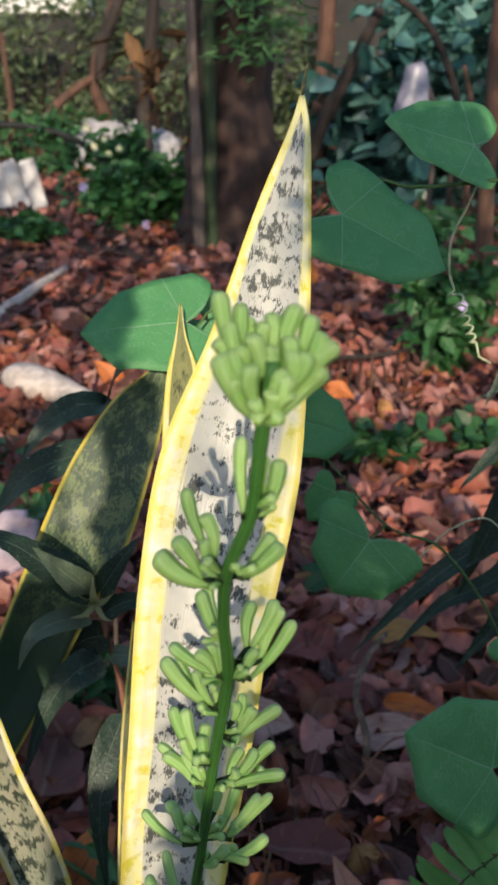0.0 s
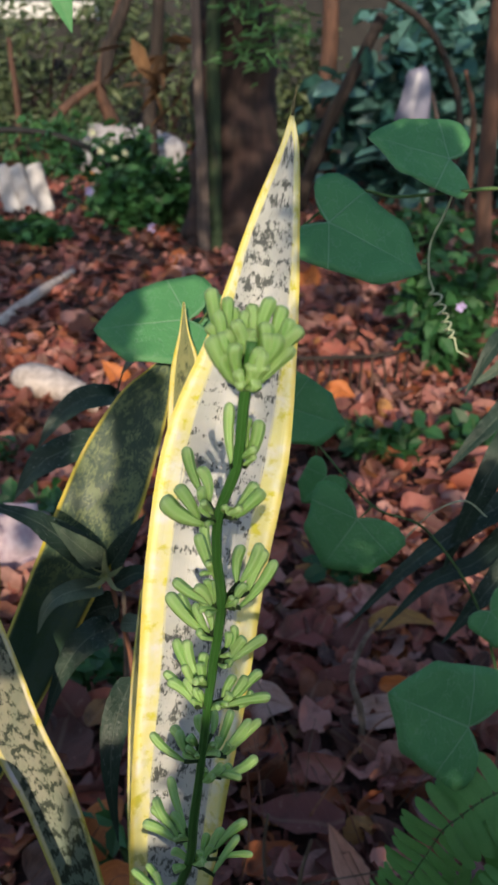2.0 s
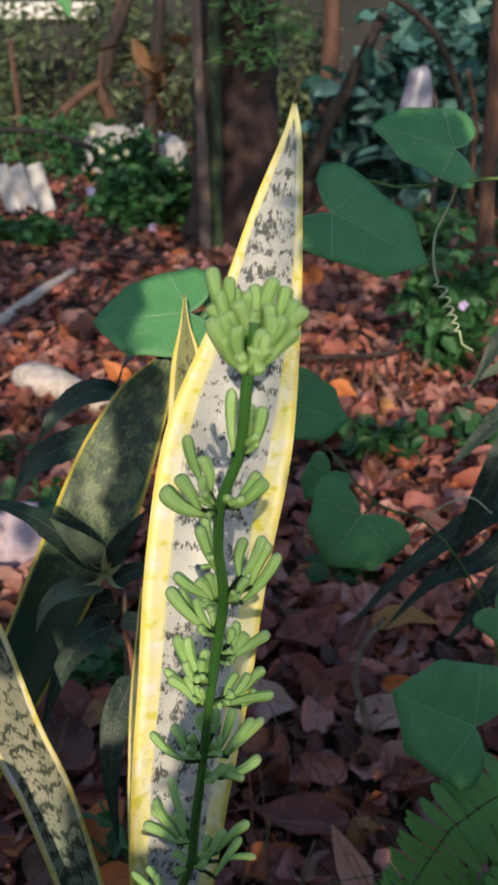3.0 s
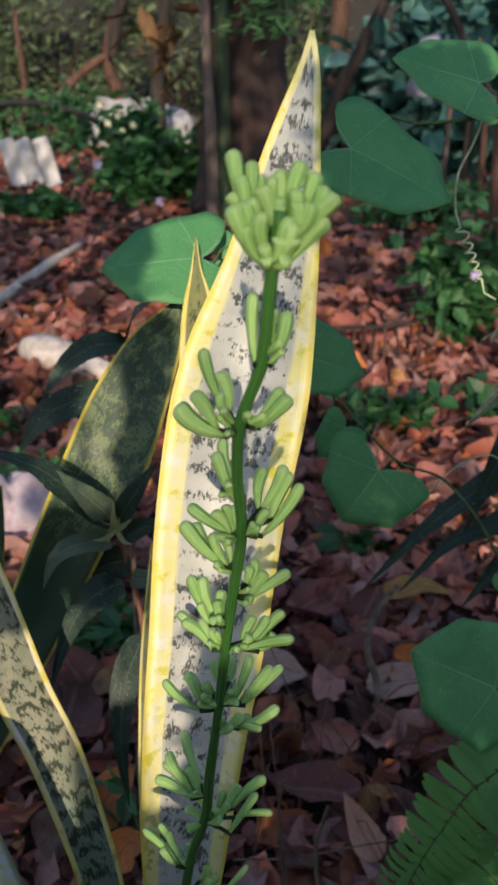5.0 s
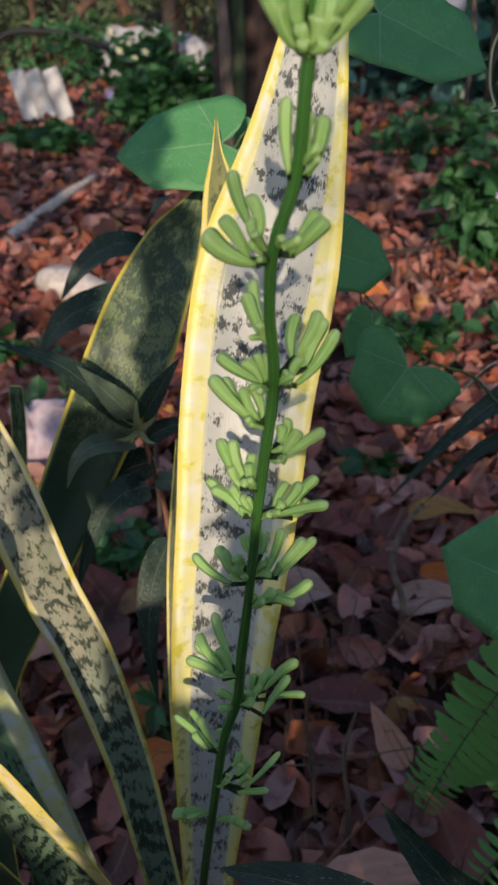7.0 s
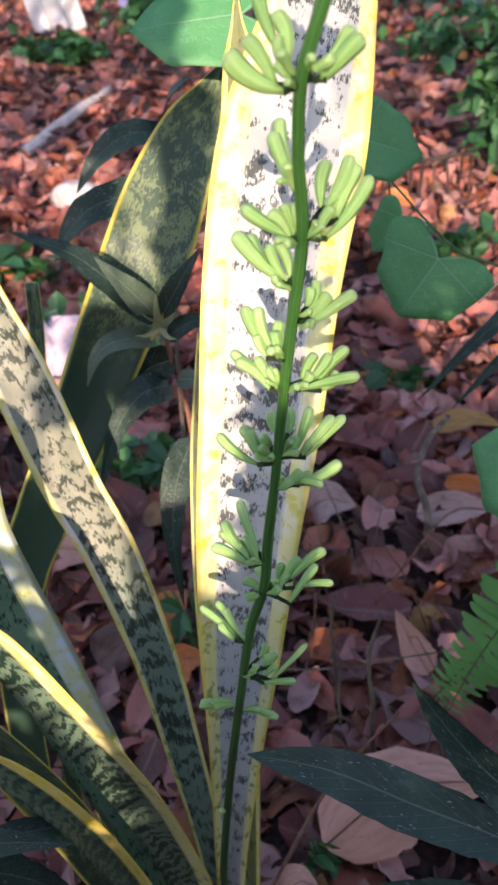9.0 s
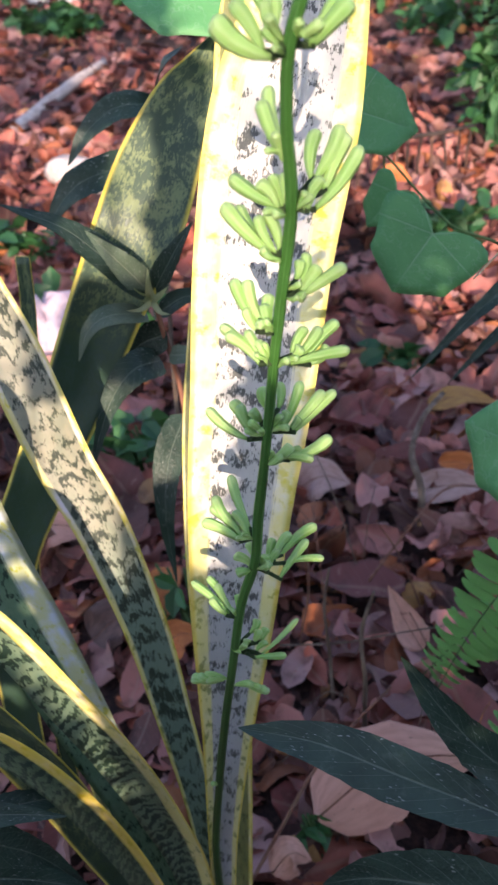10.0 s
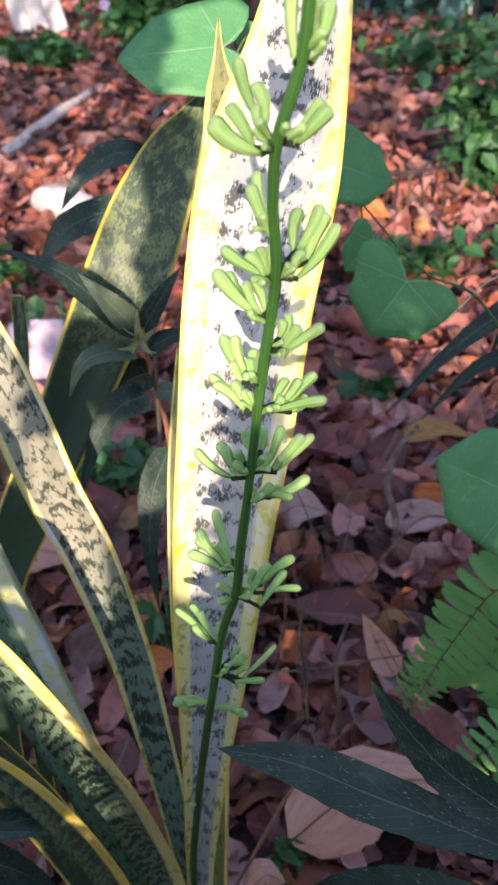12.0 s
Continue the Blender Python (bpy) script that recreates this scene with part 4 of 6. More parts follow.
# ---------------------------------------------------------------- dark-leaved shrub behind the snake plant
def shrub(name, base, label, stems, leaves):
    ob = thing(name, base, label, "shrub")
    for pts, r0, r1, material in stems:
        part("stem", curve_tube(local(ob, pts), list(np.linspace(r0, r1, len(pts))), 24, 8, 0.1), material, ob)
    for n, (pts, width, face, material, *blunt) in enumerate(leaves):
        part("leaf", lance(local(ob, pts), width, face, 0.16, 30, 0.10, blunt=blunt[0] if blunt else 0.42, seed=n * 1.7 + base[0] * 10), material, ob)
    return ob


UP = (0.0, -0.55, 0.85)
shrub("dark_leaved_shrub", (-0.06, 0.44, 0.0), "dark-leaved shrub with lance leaves and a pale young tip", [
    ([(-0.06, 0.44, 0.0), (-0.055, 0.45, 0.20), (-0.055, 0.45, 0.338), (-0.056, 0.47, 0.403), (-0.061, 0.485, 0.444), (-0.070, 0.49, 0.487), (-0.074, 0.491, 0.513)], 0.0028, 0.0017, TWIG_RED)], [
    ([(-0.076, 0.488, 0.515), (-0.100, 0.47, 0.548), (-0.119, 0.46, 0.570), (-0.150, 0.45, 0.588)], 0.026, UP, DARK_LEAF),
    ([(-0.076, 0.488, 0.515), (-0.089, 0.468, 0.544), (-0.104, 0.458, 0.568)], 0.020, (0.2, -0.8, 0.6), GREY_LEAF),
    ([(-0.079, 0.488, 0.498), (-0.097, 0.46, 0.511), (-0.110, 0.45, 0.505), (-0.118, 0.445, 0.486)], 0.017, (0.1, -0.6, 0.8), GREY_LEAF),
    ([(-0.072, 0.488, 0.515), (-0.056, 0.48, 0.543), (-0.041, 0.475, 0.566)], 0.017, (-0.3, -0.8, 0.5), DARK_LEAF),
    ([(-0.073, 0.488, 0.463), (-0.088, 0.46, 0.470), (-0.105, 0.45, 0.448), (-0.122, 0.44, 0.400)], 0.024, (0.1, -0.8, 0.6), DARK_LEAF),
    ([(-0.058, 0.475, 0.426), (-0.069, 0.45, 0.402), (-0.071, 0.43, 0.369), (-0.067, 0.42, 0.315)], 0.023, (0.0, -1.0, 0.2), DARK_LEAF),
    ([(-0.067, 0.488, 0.483), (-0.090, 0.50, 0.468), (-0.112, 0.51, 0.440)], 0.024, (0.2, -0.8, 0.5), DARK_LEAF),
    ([(-0.070, 0.488, 0.500), (-0.050, 0.485, 0.512), (-0.034, 0.48, 0.507)], 0.016, (-0.2, -0.6, 0.8), DARK_LEAF),
    ([(-0.066, 0.486, 0.468), (-0.048, 0.478, 0.470), (-0.036, 0.47, 0.455)], 0.014, (-0.2, -0.7, 0.7), GREY_LEAF),
    ([(-0.074, 0.486, 0.510), (-0.0735, 0.478, 0.522), (-0.072, 0.474, 0.537)], 0.006, (0.0, -1.0, 0.2), TIP_LEAF),
    ([(-0.0745, 0.486, 0.509), (-0.067, 0.478, 0.516), (-0.060, 0.474, 0.524)], 0.005, (0.0, -1.0, 0.2), TIP_LEAF),
    ([(-0.0745, 0.486, 0.509), (-0.081, 0.478, 0.517), (-0.087, 0.474, 0.528)], 0.006, (0.0, -1.0, 0.2), TIP_LEAF),
    ([(-0.074, 0.486, 0.508), (-0.080, 0.474, 0.508), (-0.087, 0.466, 0.511)], 0.004, (0.0, -1.0, 0.3), TIP_LEAF),
    ([(-0.074, 0.486, 0.508), (-0.067, 0.474, 0.506), (-0.060, 0.468, 0.507)], 0.004, (0.0, -1.0, 0.3), TIP_LEAF)])
shrub("speckled_shrub", (-0.10, 0.66, 0.0), "low shrub with speckled dark lance leaves", [
    ([(-0.10, 0.66, 0.0), (-0.095, 0.65, 0.30), (-0.088, 0.64, 0.50), (-0.083, 0.63, 0.602)], 0.0026, 0.0014, TWIG)], [
    ([(-0.078, 0.63, 0.598), (-0.092, 0.612, 0.606), (-0.110, 0.60, 0.605), (-0.128, 0.588, 0.592), (-0.142, 0.58, 0.572)], 0.021, (0.2, -0.75, 0.6), SPECK_LEAF, 0.7),
    ([(-0.088, 0.64, 0.55), (-0.106, 0.62, 0.560), (-0.136, 0.60, 0.556), (-0.152, 0.59, 0.545), (-0.166, 0.58, 0.525)], 0.027, (0.2, -0.75, 0.6), SPECK_LEAF, 0.7),
    ([(-0.083, 0.63, 0.602), (-0.072, 0.61, 0.63), (-0.055, 0.60, 0.645)], 0.018, UP, DARK_LEAF)])
shrub("dark_seedling", (0.17, 0.17, 0.0), "dark green seedling with long insect-flecked lance leaves", [
    ([(0.17, 0.17, 0.0), (0.165, 0.165, 0.20), (0.15, 0.165, 0.36), (0.138, 0.167, 0.415)], 0.003, 0.0018, TWIG_RED)], [
    ([(0.138, 0.166, 0.414), (0.1223, 0.175, 0.4128), (0.0982, 0.19, 0.4075), (0.0665, 0.207, 0.4029), (0.0315, 0.223, 0.4027), (-0.0073, 0.236, 0.3959)], 0.026, (0.05, -0.75, 0.65), DARK_LEAF, 1.45),
    ([(0.140, 0.166, 0.428), (0.1159, 0.175, 0.4411), (0.0946, 0.183, 0.4538), (0.077, 0.188, 0.4742), (0.0613, 0.192, 0.4974)], 0.019, (-0.35, -0.70, 0.6), DARK_LEAF, 0.80),
    ([(0.150, 0.165, 0.362), (0.1216, 0.168, 0.367), (0.1016, 0.178, 0.3572), (0.0797, 0.190, 0.3433), (0.0562, 0.205, 0.3188), (0.034, 0.215, 0.2931)], 0.034, (0.0, -0.7, 0.7), DARK_LEAF, 0.9),
    ([(0.142, 0.166, 0.426), (0.1256, 0.172, 0.4313), (0.1217, 0.185, 0.4231), (0.1128, 0.195, 0.4209)], 0.013, (-0.3, -0.75, 0.5), DARK_LEAF, 0.8)])
shrub("dark_seedling", (-0.13, 0.19, 0.0), "dark green seedling with long insect-flecked lance leaves", [
    ([(-0.16, 0.19, 0.0), (-0.165, 0.19, 0.20), (-0.160, 0.19, 0.365)], 0.003, 0.0018, TWIG_RED)], [
    ([(-0.160, 0.19, 0.362), (-0.141, 0.20, 0.352), (-0.120, 0.22, 0.305), (-0.100, 0.23, 0.250)], 0.032, (0.1, -0.7, 0.7), DARK_LEAF),
    ([(-0.160, 0.19, 0.340), (-0.135, 0.235, 0.325), (-0.100, 0.26, 0.300)], 0.024, (0.1, -0.7, 0.7), DARK_LEAF),
    ([(-0.162, 0.19, 0.365), (-0.146, 0.205, 0.362), (-0.124, 0.215, 0.352), (-0.100, 0.225, 0.335)], 0.020, (0.1, -0.6, 0.8), DARK_LEAF),
    ([(-0.160, 0.19, 0.330), (-0.130, 0.21, 0.300), (-0.095, 0.225, 0.262)], 0.034, (0.0, -0.7, 0.7), DARK_LEAF)])
shrub("dark_leaved_shrub", (0.30, 0.64, 0.0), "dark-leaved shrub with drooping lance leaves beside the vine", [
    ([(0.30, 0.66, 0.0), (0.295, 0.66, 0.30), (0.28, 0.65, 0.50), (0.262, 0.64, 0.66)], 0.003, 0.0016, TWIG)], [
    ([(0.262, 0.64, 0.66), (0.232, 0.62, 0.648), (0.208, 0.61, 0.606)], 0.020, UP, DARK_LEAF),
    ([(0.275, 0.65, 0.60), (0.235, 0.63, 0.570), (0.198, 0.62, 0.530)], 0.022, UP, DARK_LEAF),
    ([(0.275, 0.65, 0.58), (0.242, 0.62, 0.535), (0.222, 0.62, 0.48), (0.206, 0.62, 0.428)], 0.026, (-0.2, -0.8, 0.5), DARK_LEAF),
    ([(0.285, 0.65, 0.50), (0.227, 0.63, 0.475), (0.174, 0.62, 0.436), (0.120, 0.62, 0.370)], 0.026, UP, DARK_LEAF),
    ([(0.285, 0.65, 0.47), (0.25, 0.66, 0.42), (0.205, 0.66, 0.395), (0.16, 0.66, 0.34)], 0.024, UP, DARK_LEAF),
    ([(0.288, 0.65, 0.44), (0.25, 0.63, 0.40), (0.215, 0.63, 0.345)], 0.024, UP, DARK_LEAF),
    ([(0.262, 0.64, 0.66), (0.24, 0.63, 0.625), (0.205, 0.63, 0.603)], 0.014, UP, GREY_LEAF)])

# ---------------------------------------------------------------- fern
fern = thing("sword_fern", (0.24, 0.46, 0.0), "bright green sword fern with closely set leaflets", "fern")


def leaflet_mesh():
    bm = bmesh.new()
    uv = bm.loops.layers.uv.verify()
    rows = []
    for f, w in ((0, 0.08), (0.10, 0.175), (0.4, 0.19), (0.7, 0.175), (0.9, 0.13), (1.0, 0.05)):
        z = 0.05 * math.sin(f * 3) - 0.12 * f * f
        rows.append([(bm.verts.new((f, s * w + 0.06 * f * f, z + 0.22 * abs(s) * w)), f, s) for s in (-1, 0, 1)])
    for a, b in zip(rows, rows[1:]):
        for j in range(2):
            quad = (a[j], a[j + 1], b[j + 1], b[j])
            face = bm.faces.new([q[0] for q in quad])
            for lp, q in zip(face.loops, quad):
                lp[uv].uv = (q[1], q[2])
    return link_mesh("leaflet", bm, FERN_LEAF)


LEAFLET = leaflet_mesh()


def frond(pts, face, longest, gap=0.0096):
    rows = [Vector(p) for p in spline(local(fern, pts), 40)]
    stem = part("frond", tube(bmesh.new(), rows, list(np.linspace(0.0011, 0.0005, 40)), 6), STEM_GREEN, fern)
    far = [0.0]
    for a, b in zip(rows, rows[1:]):
        far.append(far[-1] + (b - a).length)
    for i in range(int(far[-1] / gap)):
        d = i * gap
        at = Vector([np.interp(d, far, [r[j] for r in rows]) for j in range(3)])
        ahead = Vector([np.interp(min(d + 0.004, far[-1]), far, [r[j] for r in rows]) for j in range(3)])
        t = (ahead - at).normalized() if (ahead - at).length > 1e-6 else (rows[-1] - rows[-2]).normalized()
        f = d / far[-1]
        long = longest * (0.55 + 0.45 * min(1, f * 4)) * (1 - f**6) + 0.006
        n = (Vector(face) - t * Vector(face).dot(t)).normalized()
        side = t.cross(n)
        for s in (-1, 1):
            ob = new("leaflet", LEAFLET)
            ob.parent = stem
            m = axes(at, side * s + t * (0.20 + rng.uniform(-0.08, 0.08)) + n * rng.uniform(-0.15, 0.05), n + t * 0.22)
            size = long * rng.uniform(0.9, 1.06)
            ob.matrix_basis = m @ Matrix.Diagonal((size, size * s * 0.98, size, 1))
    return stem


frond([(0.26, 0.455, 0.02), (0.262, 0.45, 0.22), (0.232, 0.44, 0.345), (0.186, 0.43, 0.330), (0.169, 0.43, 0.298), (0.148, 0.43, 0.245), (0.132, 0.432, 0.185)], (-0.20, -0.66, 0.75), 0.032, 0.0098)
frond([(0.25, 0.46, 0.02), (0.245, 0.45, 0.15), (0.20, 0.44, 0.235), (0.160, 0.45, 0.235), (0.124, 0.46, 0.170)], (-0.3, -0.75, 0.6), 0.025)
frond([(0.25, 0.44, 0.02), (0.24, 0.42, 0.14), (0.215, 0.40, 0.21), (0.185, 0.39, 0.195), (0.165, 0.39, 0.155)], (-0.2, -0.75, 0.65), 0.022)
frond([(0.25, 0.47, 0.02), (0.265, 0.46, 0.18), (0.25, 0.43, 0.27), (0.215, 0.41, 0.275), (0.19, 0.40, 0.25)], (-0.2, -0.75, 0.65), 0.022)

# ---------------------------------------------------------------- fallen leaves
def litter_shape(seed, rows=7):
    """A dry, curled leaf one unit long, centred, lying along x: vertices, faces and coordinates on the leaf."""
    r = random.Random(seed)
    width, curl, twist, fold, wave = r.uniform(0.42, 0.78), r.uniform(-0.7, 1.1), r.uniform(-0.8, 0.8), r.uniform(-0.35, 0.7), r.uniform(0.08, 0.20)
    verts, faces, uvs = [], [], []
    for i in range(rows):
        f = i / (rows - 1)
        w = width * 0.5 * (math.sin(math.pi * min(0.985, 0.06 + 0.94 * f ** 0.8)) ** 0.8)
        a = curl * (f - 0.5) * 1.6
        cx, cz = math.sin(a) / max(abs(curl) * 1.6, 0.2) * (1 if curl >= 0 else -1) if abs(curl) > 0.13 else f - 0.5, 0.25 * curl * (2 * f - 1) ** 2
        tw = twist * (f - 0.5)
        for s in (-1, -0.5, 0, 0.5, 1):
            yy = s * w * (1 + 0.22 * noise.noise((f * 4 + seed, s * 2, seed * 1.3)) + 0.16 * noise.noise((f * 9 + seed, s * 3, 2.0)))
            zz = fold * abs(s) * w + wave * noise.noise((f * 3.6 + seed, s * 1.7, 4.0)) * 1.2
            verts.append((cx, yy * math.cos(tw) - zz * math.sin(tw), cz + yy * math.sin(tw) + zz * math.cos(tw)))
            uvs.append((f, s * w))
    for i in range(rows - 1):
        for j in range(4):
            n = i * 5 + j
            faces.append((n, n + 1, n + 6, n + 5))
    return np.array(verts), faces, uvs


SHAPES = [litter_shape(s) for s in range(1, 17)]
BITS = [litter_shape(s, 4) for s in range(40, 46)]


def litter_mesh(name, verts, faces, uvs, material):
    me = bpy.data.meshes.new(name)
    me.from_pydata([tuple(map(float, v)) for v in verts], [], faces)
    layer = me.uv_layers.new(name="UVMap")
    flat = np.array(uvs, float)[np.array([i for f in faces for i in f])]
    layer.data.foreach_set("uv", flat.ravel())
    me.polygons.foreach_set("use_smooth", [True] * len(faces))
    me.materials.append(material)
    return me


def litter_pose(x, y, r, lift):
    return Matrix.Translation((x, y, ground_z(x, y) + lift)) @ Matrix.Rotation(r.uniform(0, 6.283), 4, "Z") @ Matrix.Rotation(r.gauss(0, 0.56), 4, "X") @ Matrix.Rotation(r.gauss(0, 0.44), 4, "Y")


def build_litter():
    r = random.Random(5)
    verts, faces, uvs, near = [], [], [], []
    bands = [(0.25, 0.95, 1050), (0.95, 1.6, 1000), (1.6, 2.6, 700), (2.6, 4.0, 420), (4.0, 7.0, 190), (7.0, 11.0, 100)]
    for y0, y1, per in bands:
        x0, x1 = -0.36 * y1 - 0.35, 0.36 * y1 + 0.4
        for _ in range(int(per * (x1 - x0) * (y1 - y0))):
            x, y = r.uniform(x0, x1), r.uniform(y0, y1)
            size = min(0.15, max(0.028, r.lognormvariate(math.log(0.070), 0.36))) * (0.90 if y < 0.85 else 1.0)
            m = litter_pose(x, y, r, r.uniform(0.002, 0.026))
            if y < 1.3 and -0.02 < x < 0.45 and r.random() < 0.5 and len(near) < 290:
                near.append((m, size))
                continue
            v, f, u = SHAPES[r.randrange(len(SHAPES))]
            mm = np.array(m @ Matrix.Diagonal((size, size, size, 1)))
            n = len(verts)
            verts.extend((v @ mm[:3, :3].T + mm[:3, 3]).tolist())
            faces.extend([tuple(i + n for i in q) for q in f])
            uvs.extend(u)
    for _ in range(3400):
        y = 0.30 + 1.9 * r.random() ** 1.3
        x = r.uniform(-0.36 * y - 0.25, 0.36 * y + 0.3)
        size = r.uniform(0.018, 0.040)
        v, f, u = BITS[r.randrange(len(BITS))]
        mm = np.array(litter_pose(x, y, r, r.uniform(0.0, 0.008)) @ Matrix.Diagonal((size, size, size, 1)))
        n = len(verts)
        verts.extend((v @ mm[:3, :3].T + mm[:3, 3]).tolist())
        faces.extend([tuple(i + n for i in q) for q in f])
        uvs.extend(u)
    for _ in range(9000):
        x, y = r.uniform(-5.0, 5.0), r.uniform(-3.5, 12.0)
        if y > 0.2 and abs(x) < 0.36 * y + 0.30:
            continue
        size = r.uniform(0.06, 0.15)
        v, f, u = BITS[r.randrange(len(BITS))]
        mm = np.array(litter_pose(x, y, r, r.uniform(0.0, 0.012)) @ Matrix.Diagonal((size, size, size, 1)))
        n = len(verts)
        verts.extend((v @ mm[:3, :3].T + mm[:3, 3]).tolist())
        faces.extend([tuple(i + n for i in q) for q in f])
        uvs.extend(u)
    ob = new("leaf_litter", litter_mesh("leaf_litter", verts, faces, uvs, LITTER_FAR))
    tagged(ob, "thick bed of dry brown and rust-red fallen leaves", "fallen leaves", kind="stuff")
    meshes = [litter_mesh("fallen_leaf", v, f, u, LITTER) for v, f, u in SHAPES]
    for m, size in near:
        one = new("fallen_leaf", meshes[r.randrange(len(meshes))])
        one.parent = ob
        one.matrix_basis = m @ Matrix.Diagonal((size, size, size, 1))


build_litter()


def dry_leaf(place, size, turn, tilt, roll, tone, label, shape):
    v, f, u = litter_shape(shape, 12)
    ob = new("dry_leaf", litter_mesh("dry_leaf", v * size, f, u, tone))
    ob.matrix_basis = pose(*place, tilt, roll, turn)
    return tagged(ob, label, "fallen leaf")


def tone_mat(name, a, b):
    k = Mat(name, 0.6)
    x, y, _ = k.xyz(k.coord("UV"))
    n = k.noise(k.vec(x, y, 0.0), 5.0, 5.0, 0.6)
    spots = k.noise(k.vec(x, y, 2.0), 22.0, 2.0)
    rib = k.math("ABSOLUTE", k.math("SINE", k.math("MULTIPLY", k.math("SUBTRACT", x, k.math("MULTIPLY", k.math("ABSOLUTE", y), 0.7)), 24.0)))
    c = k.mix(k.step(n, 0.35, 0.7), a, b)
    c = k.mix(k.step(spots, 0.66, 0.72, 0.0, 0.7), c, (0.08, 0.04, 0.03))
    c = k.mix(k.step(rib, 0.0, 0.12, 0.10, 0.0), c, (0.5, 0.36, 0.27))
    k.color(c)
    k.bump(k.math("ADD", n, k.math("MULTIPLY", rib, 0.25)), 0.35, 0.0015)
    k.thin(c, 0.15)
    return k.m


TAN, ORANGE, YELLOW, PALE, UMBER = (tone_mat("dry_tan", (0.68, 0.35, 0.26), (0.55, 0.27, 0.195)), tone_mat("dry_orange", (0.62, 0.20, 0.05), (0.48, 0.13, 0.035)), tone_mat("dry_yellow", (0.42, 0.23, 0.06), (0.26, 0.13, 0.05)),
                                    tone_mat("dry_pale", (0.50, 0.32, 0.28), (0.38, 0.22, 0.19)), tone_mat("dry_umber", (0.17, 0.085, 0.065), (0.10, 0.05, 0.04)))
def dry_blade(pts, width, face, tone, label, fold=0.3, wave=0.25):
    ob = new("dry_leaf", link_mesh("dry_leaf", lance(pts, width, face, fold, 18, wave, 0.0008, 0.62, pts[0][0] * 31), tone))
    rib = width * 0.012
    part("midrib", curve_tube([Vector(p) + Vector(face).normalized() * rib * 0.4 for p in pts], [rib] + [rib * 0.8] * (len(pts) - 2) + [rib * 0.25], 16, 6), TWIG_RED, ob)
    return tagged(ob, label, "fallen leaf")


dry_blade([(0.035, 0.405, 0.045), (0.085, 0.430, 0.075), (0.135, 0.445, 0.080), (0.192, 0.462, 0.055)], 0.085, (0.1, -0.35, 0.95), TAN, "large curled tan leaf lying on the litter", -0.25, 0.12)
dry_blade([(-0.005, 0.365, 0.025), (0.012, 0.372, 0.045), (0.030, 0.375, 0.030)], 0.035, (0.0, -0.4, 0.9), TAN, "small curled tan leaf lying on the litter", -0.3)
dry_blade([(0.155, 0.622, 0.022), (0.138, 0.640, 0.045), (0.118, 0.662, 0.080)], 0.036, (0.25, -0.85, 0.45), TAN, "pointed tan leaf standing on its edge")
dry_blade([(0.218, 1.095, 0.045), (0.270, 1.100, 0.060), (0.328, 1.092, 0.050)], 0.034, (0.0, -0.6, 0.8), YELLOW, "yellowed fallen leaf on the litter")
dry_blade([(0.214, 0.940, 0.050), (0.255, 0.925, 0.056), (0.300, 0.895, 0.055)], 0.026, (0.0, -0.6, 0.8), ORANGE, "rolled orange-brown fallen leaf", 0.9)
dry_blade([(0.235, 2.13, 0.07), (0.265, 2.15, 0.09), (0.31, 2.15, 0.07)], 0.06, (0.0, -0.7, 0.7), ORANGE, "bright orange fallen leaf on the litter")
dry_blade([(-0.345, 2.25, 0.06), (-0.37, 2.25, 0.10), (-0.41, 2.26, 0.14)], 0.065, (0.4, -0.8, 0.5), ORANGE, "bright orange fallen leaf standing up")
dry_blade([(0.21, 3.45, 0.10), (0.26, 3.46, 0.14), (0.27, 3.46, 0.20)], 0.10, (0.2, -0.9, 0.4), ORANGE, "bright orange fallen leaf standing up")
dry_blade([(-0.60, 2.80, 0.08), (-0.56, 2.83, 0.11), (-0.50, 2.84, 0.09)], 0.05, (0.0, -0.6, 0.8), YELLOW, "yellowed fallen leaf on the litter")
dry_blade([(-0.35, 0.77, 0.03), (-0.30, 0.79, 0.06), (-0.24, 0.80, 0.04)], 0.075, (0.1, -0.5, 0.85), TAN, "broad tan leaf on the litter")
dry_blade([(-0.165, 0.655, 0.03), (-0.145, 0.685, 0.05), (-0.125, 0.725, 0.05)], 0.055, (0.1, -0.6, 0.8), ORANGE, "rust-coloured leaf on the litter")
dry_blade([(-0.215, 0.625, 0.03), (-0.185, 0.640, 0.05), (-0.150, 0.640, 0.045)], 0.055, (-0.1, -0.6, 0.8), UMBER, "dark purple-brown leaf on the litter")
dry_blade([(0.02, 0.905, 0.03), (0.05, 0.900, 0.055), (0.09, 0.905, 0.04)], 0.06, (0.0, -0.6, 0.8), PALE, "pale pinkish leaf on the litter")
dry_blade([(0.17, 0.885, 0.04), (0.22, 0.872, 0.06), (0.27, 0.885, 0.05)], 0.048, (0.0, -0.6, 0.8), PALE, "pale pinkish leaf on the litter")
dry_blade([(-0.13, 0.60, 0.03), (-0.116, 0.614, 0.05), (-0.09, 0.625, 0.04)], 0.04, (0.0, -0.6, 0.8), ORANGE, "bright orange fallen leaf on the litter")


def stick(name, pts, r, material, label):
    ob = new(name, link_mesh(name, curve_tube(pts, [r, r * 0.9, r * 0.7] if len(pts) == 3 else list(np.linspace(r, r * 0.6, len(pts))), 20, 7, 0.25), material))
    return tagged(ob, label, "stick")


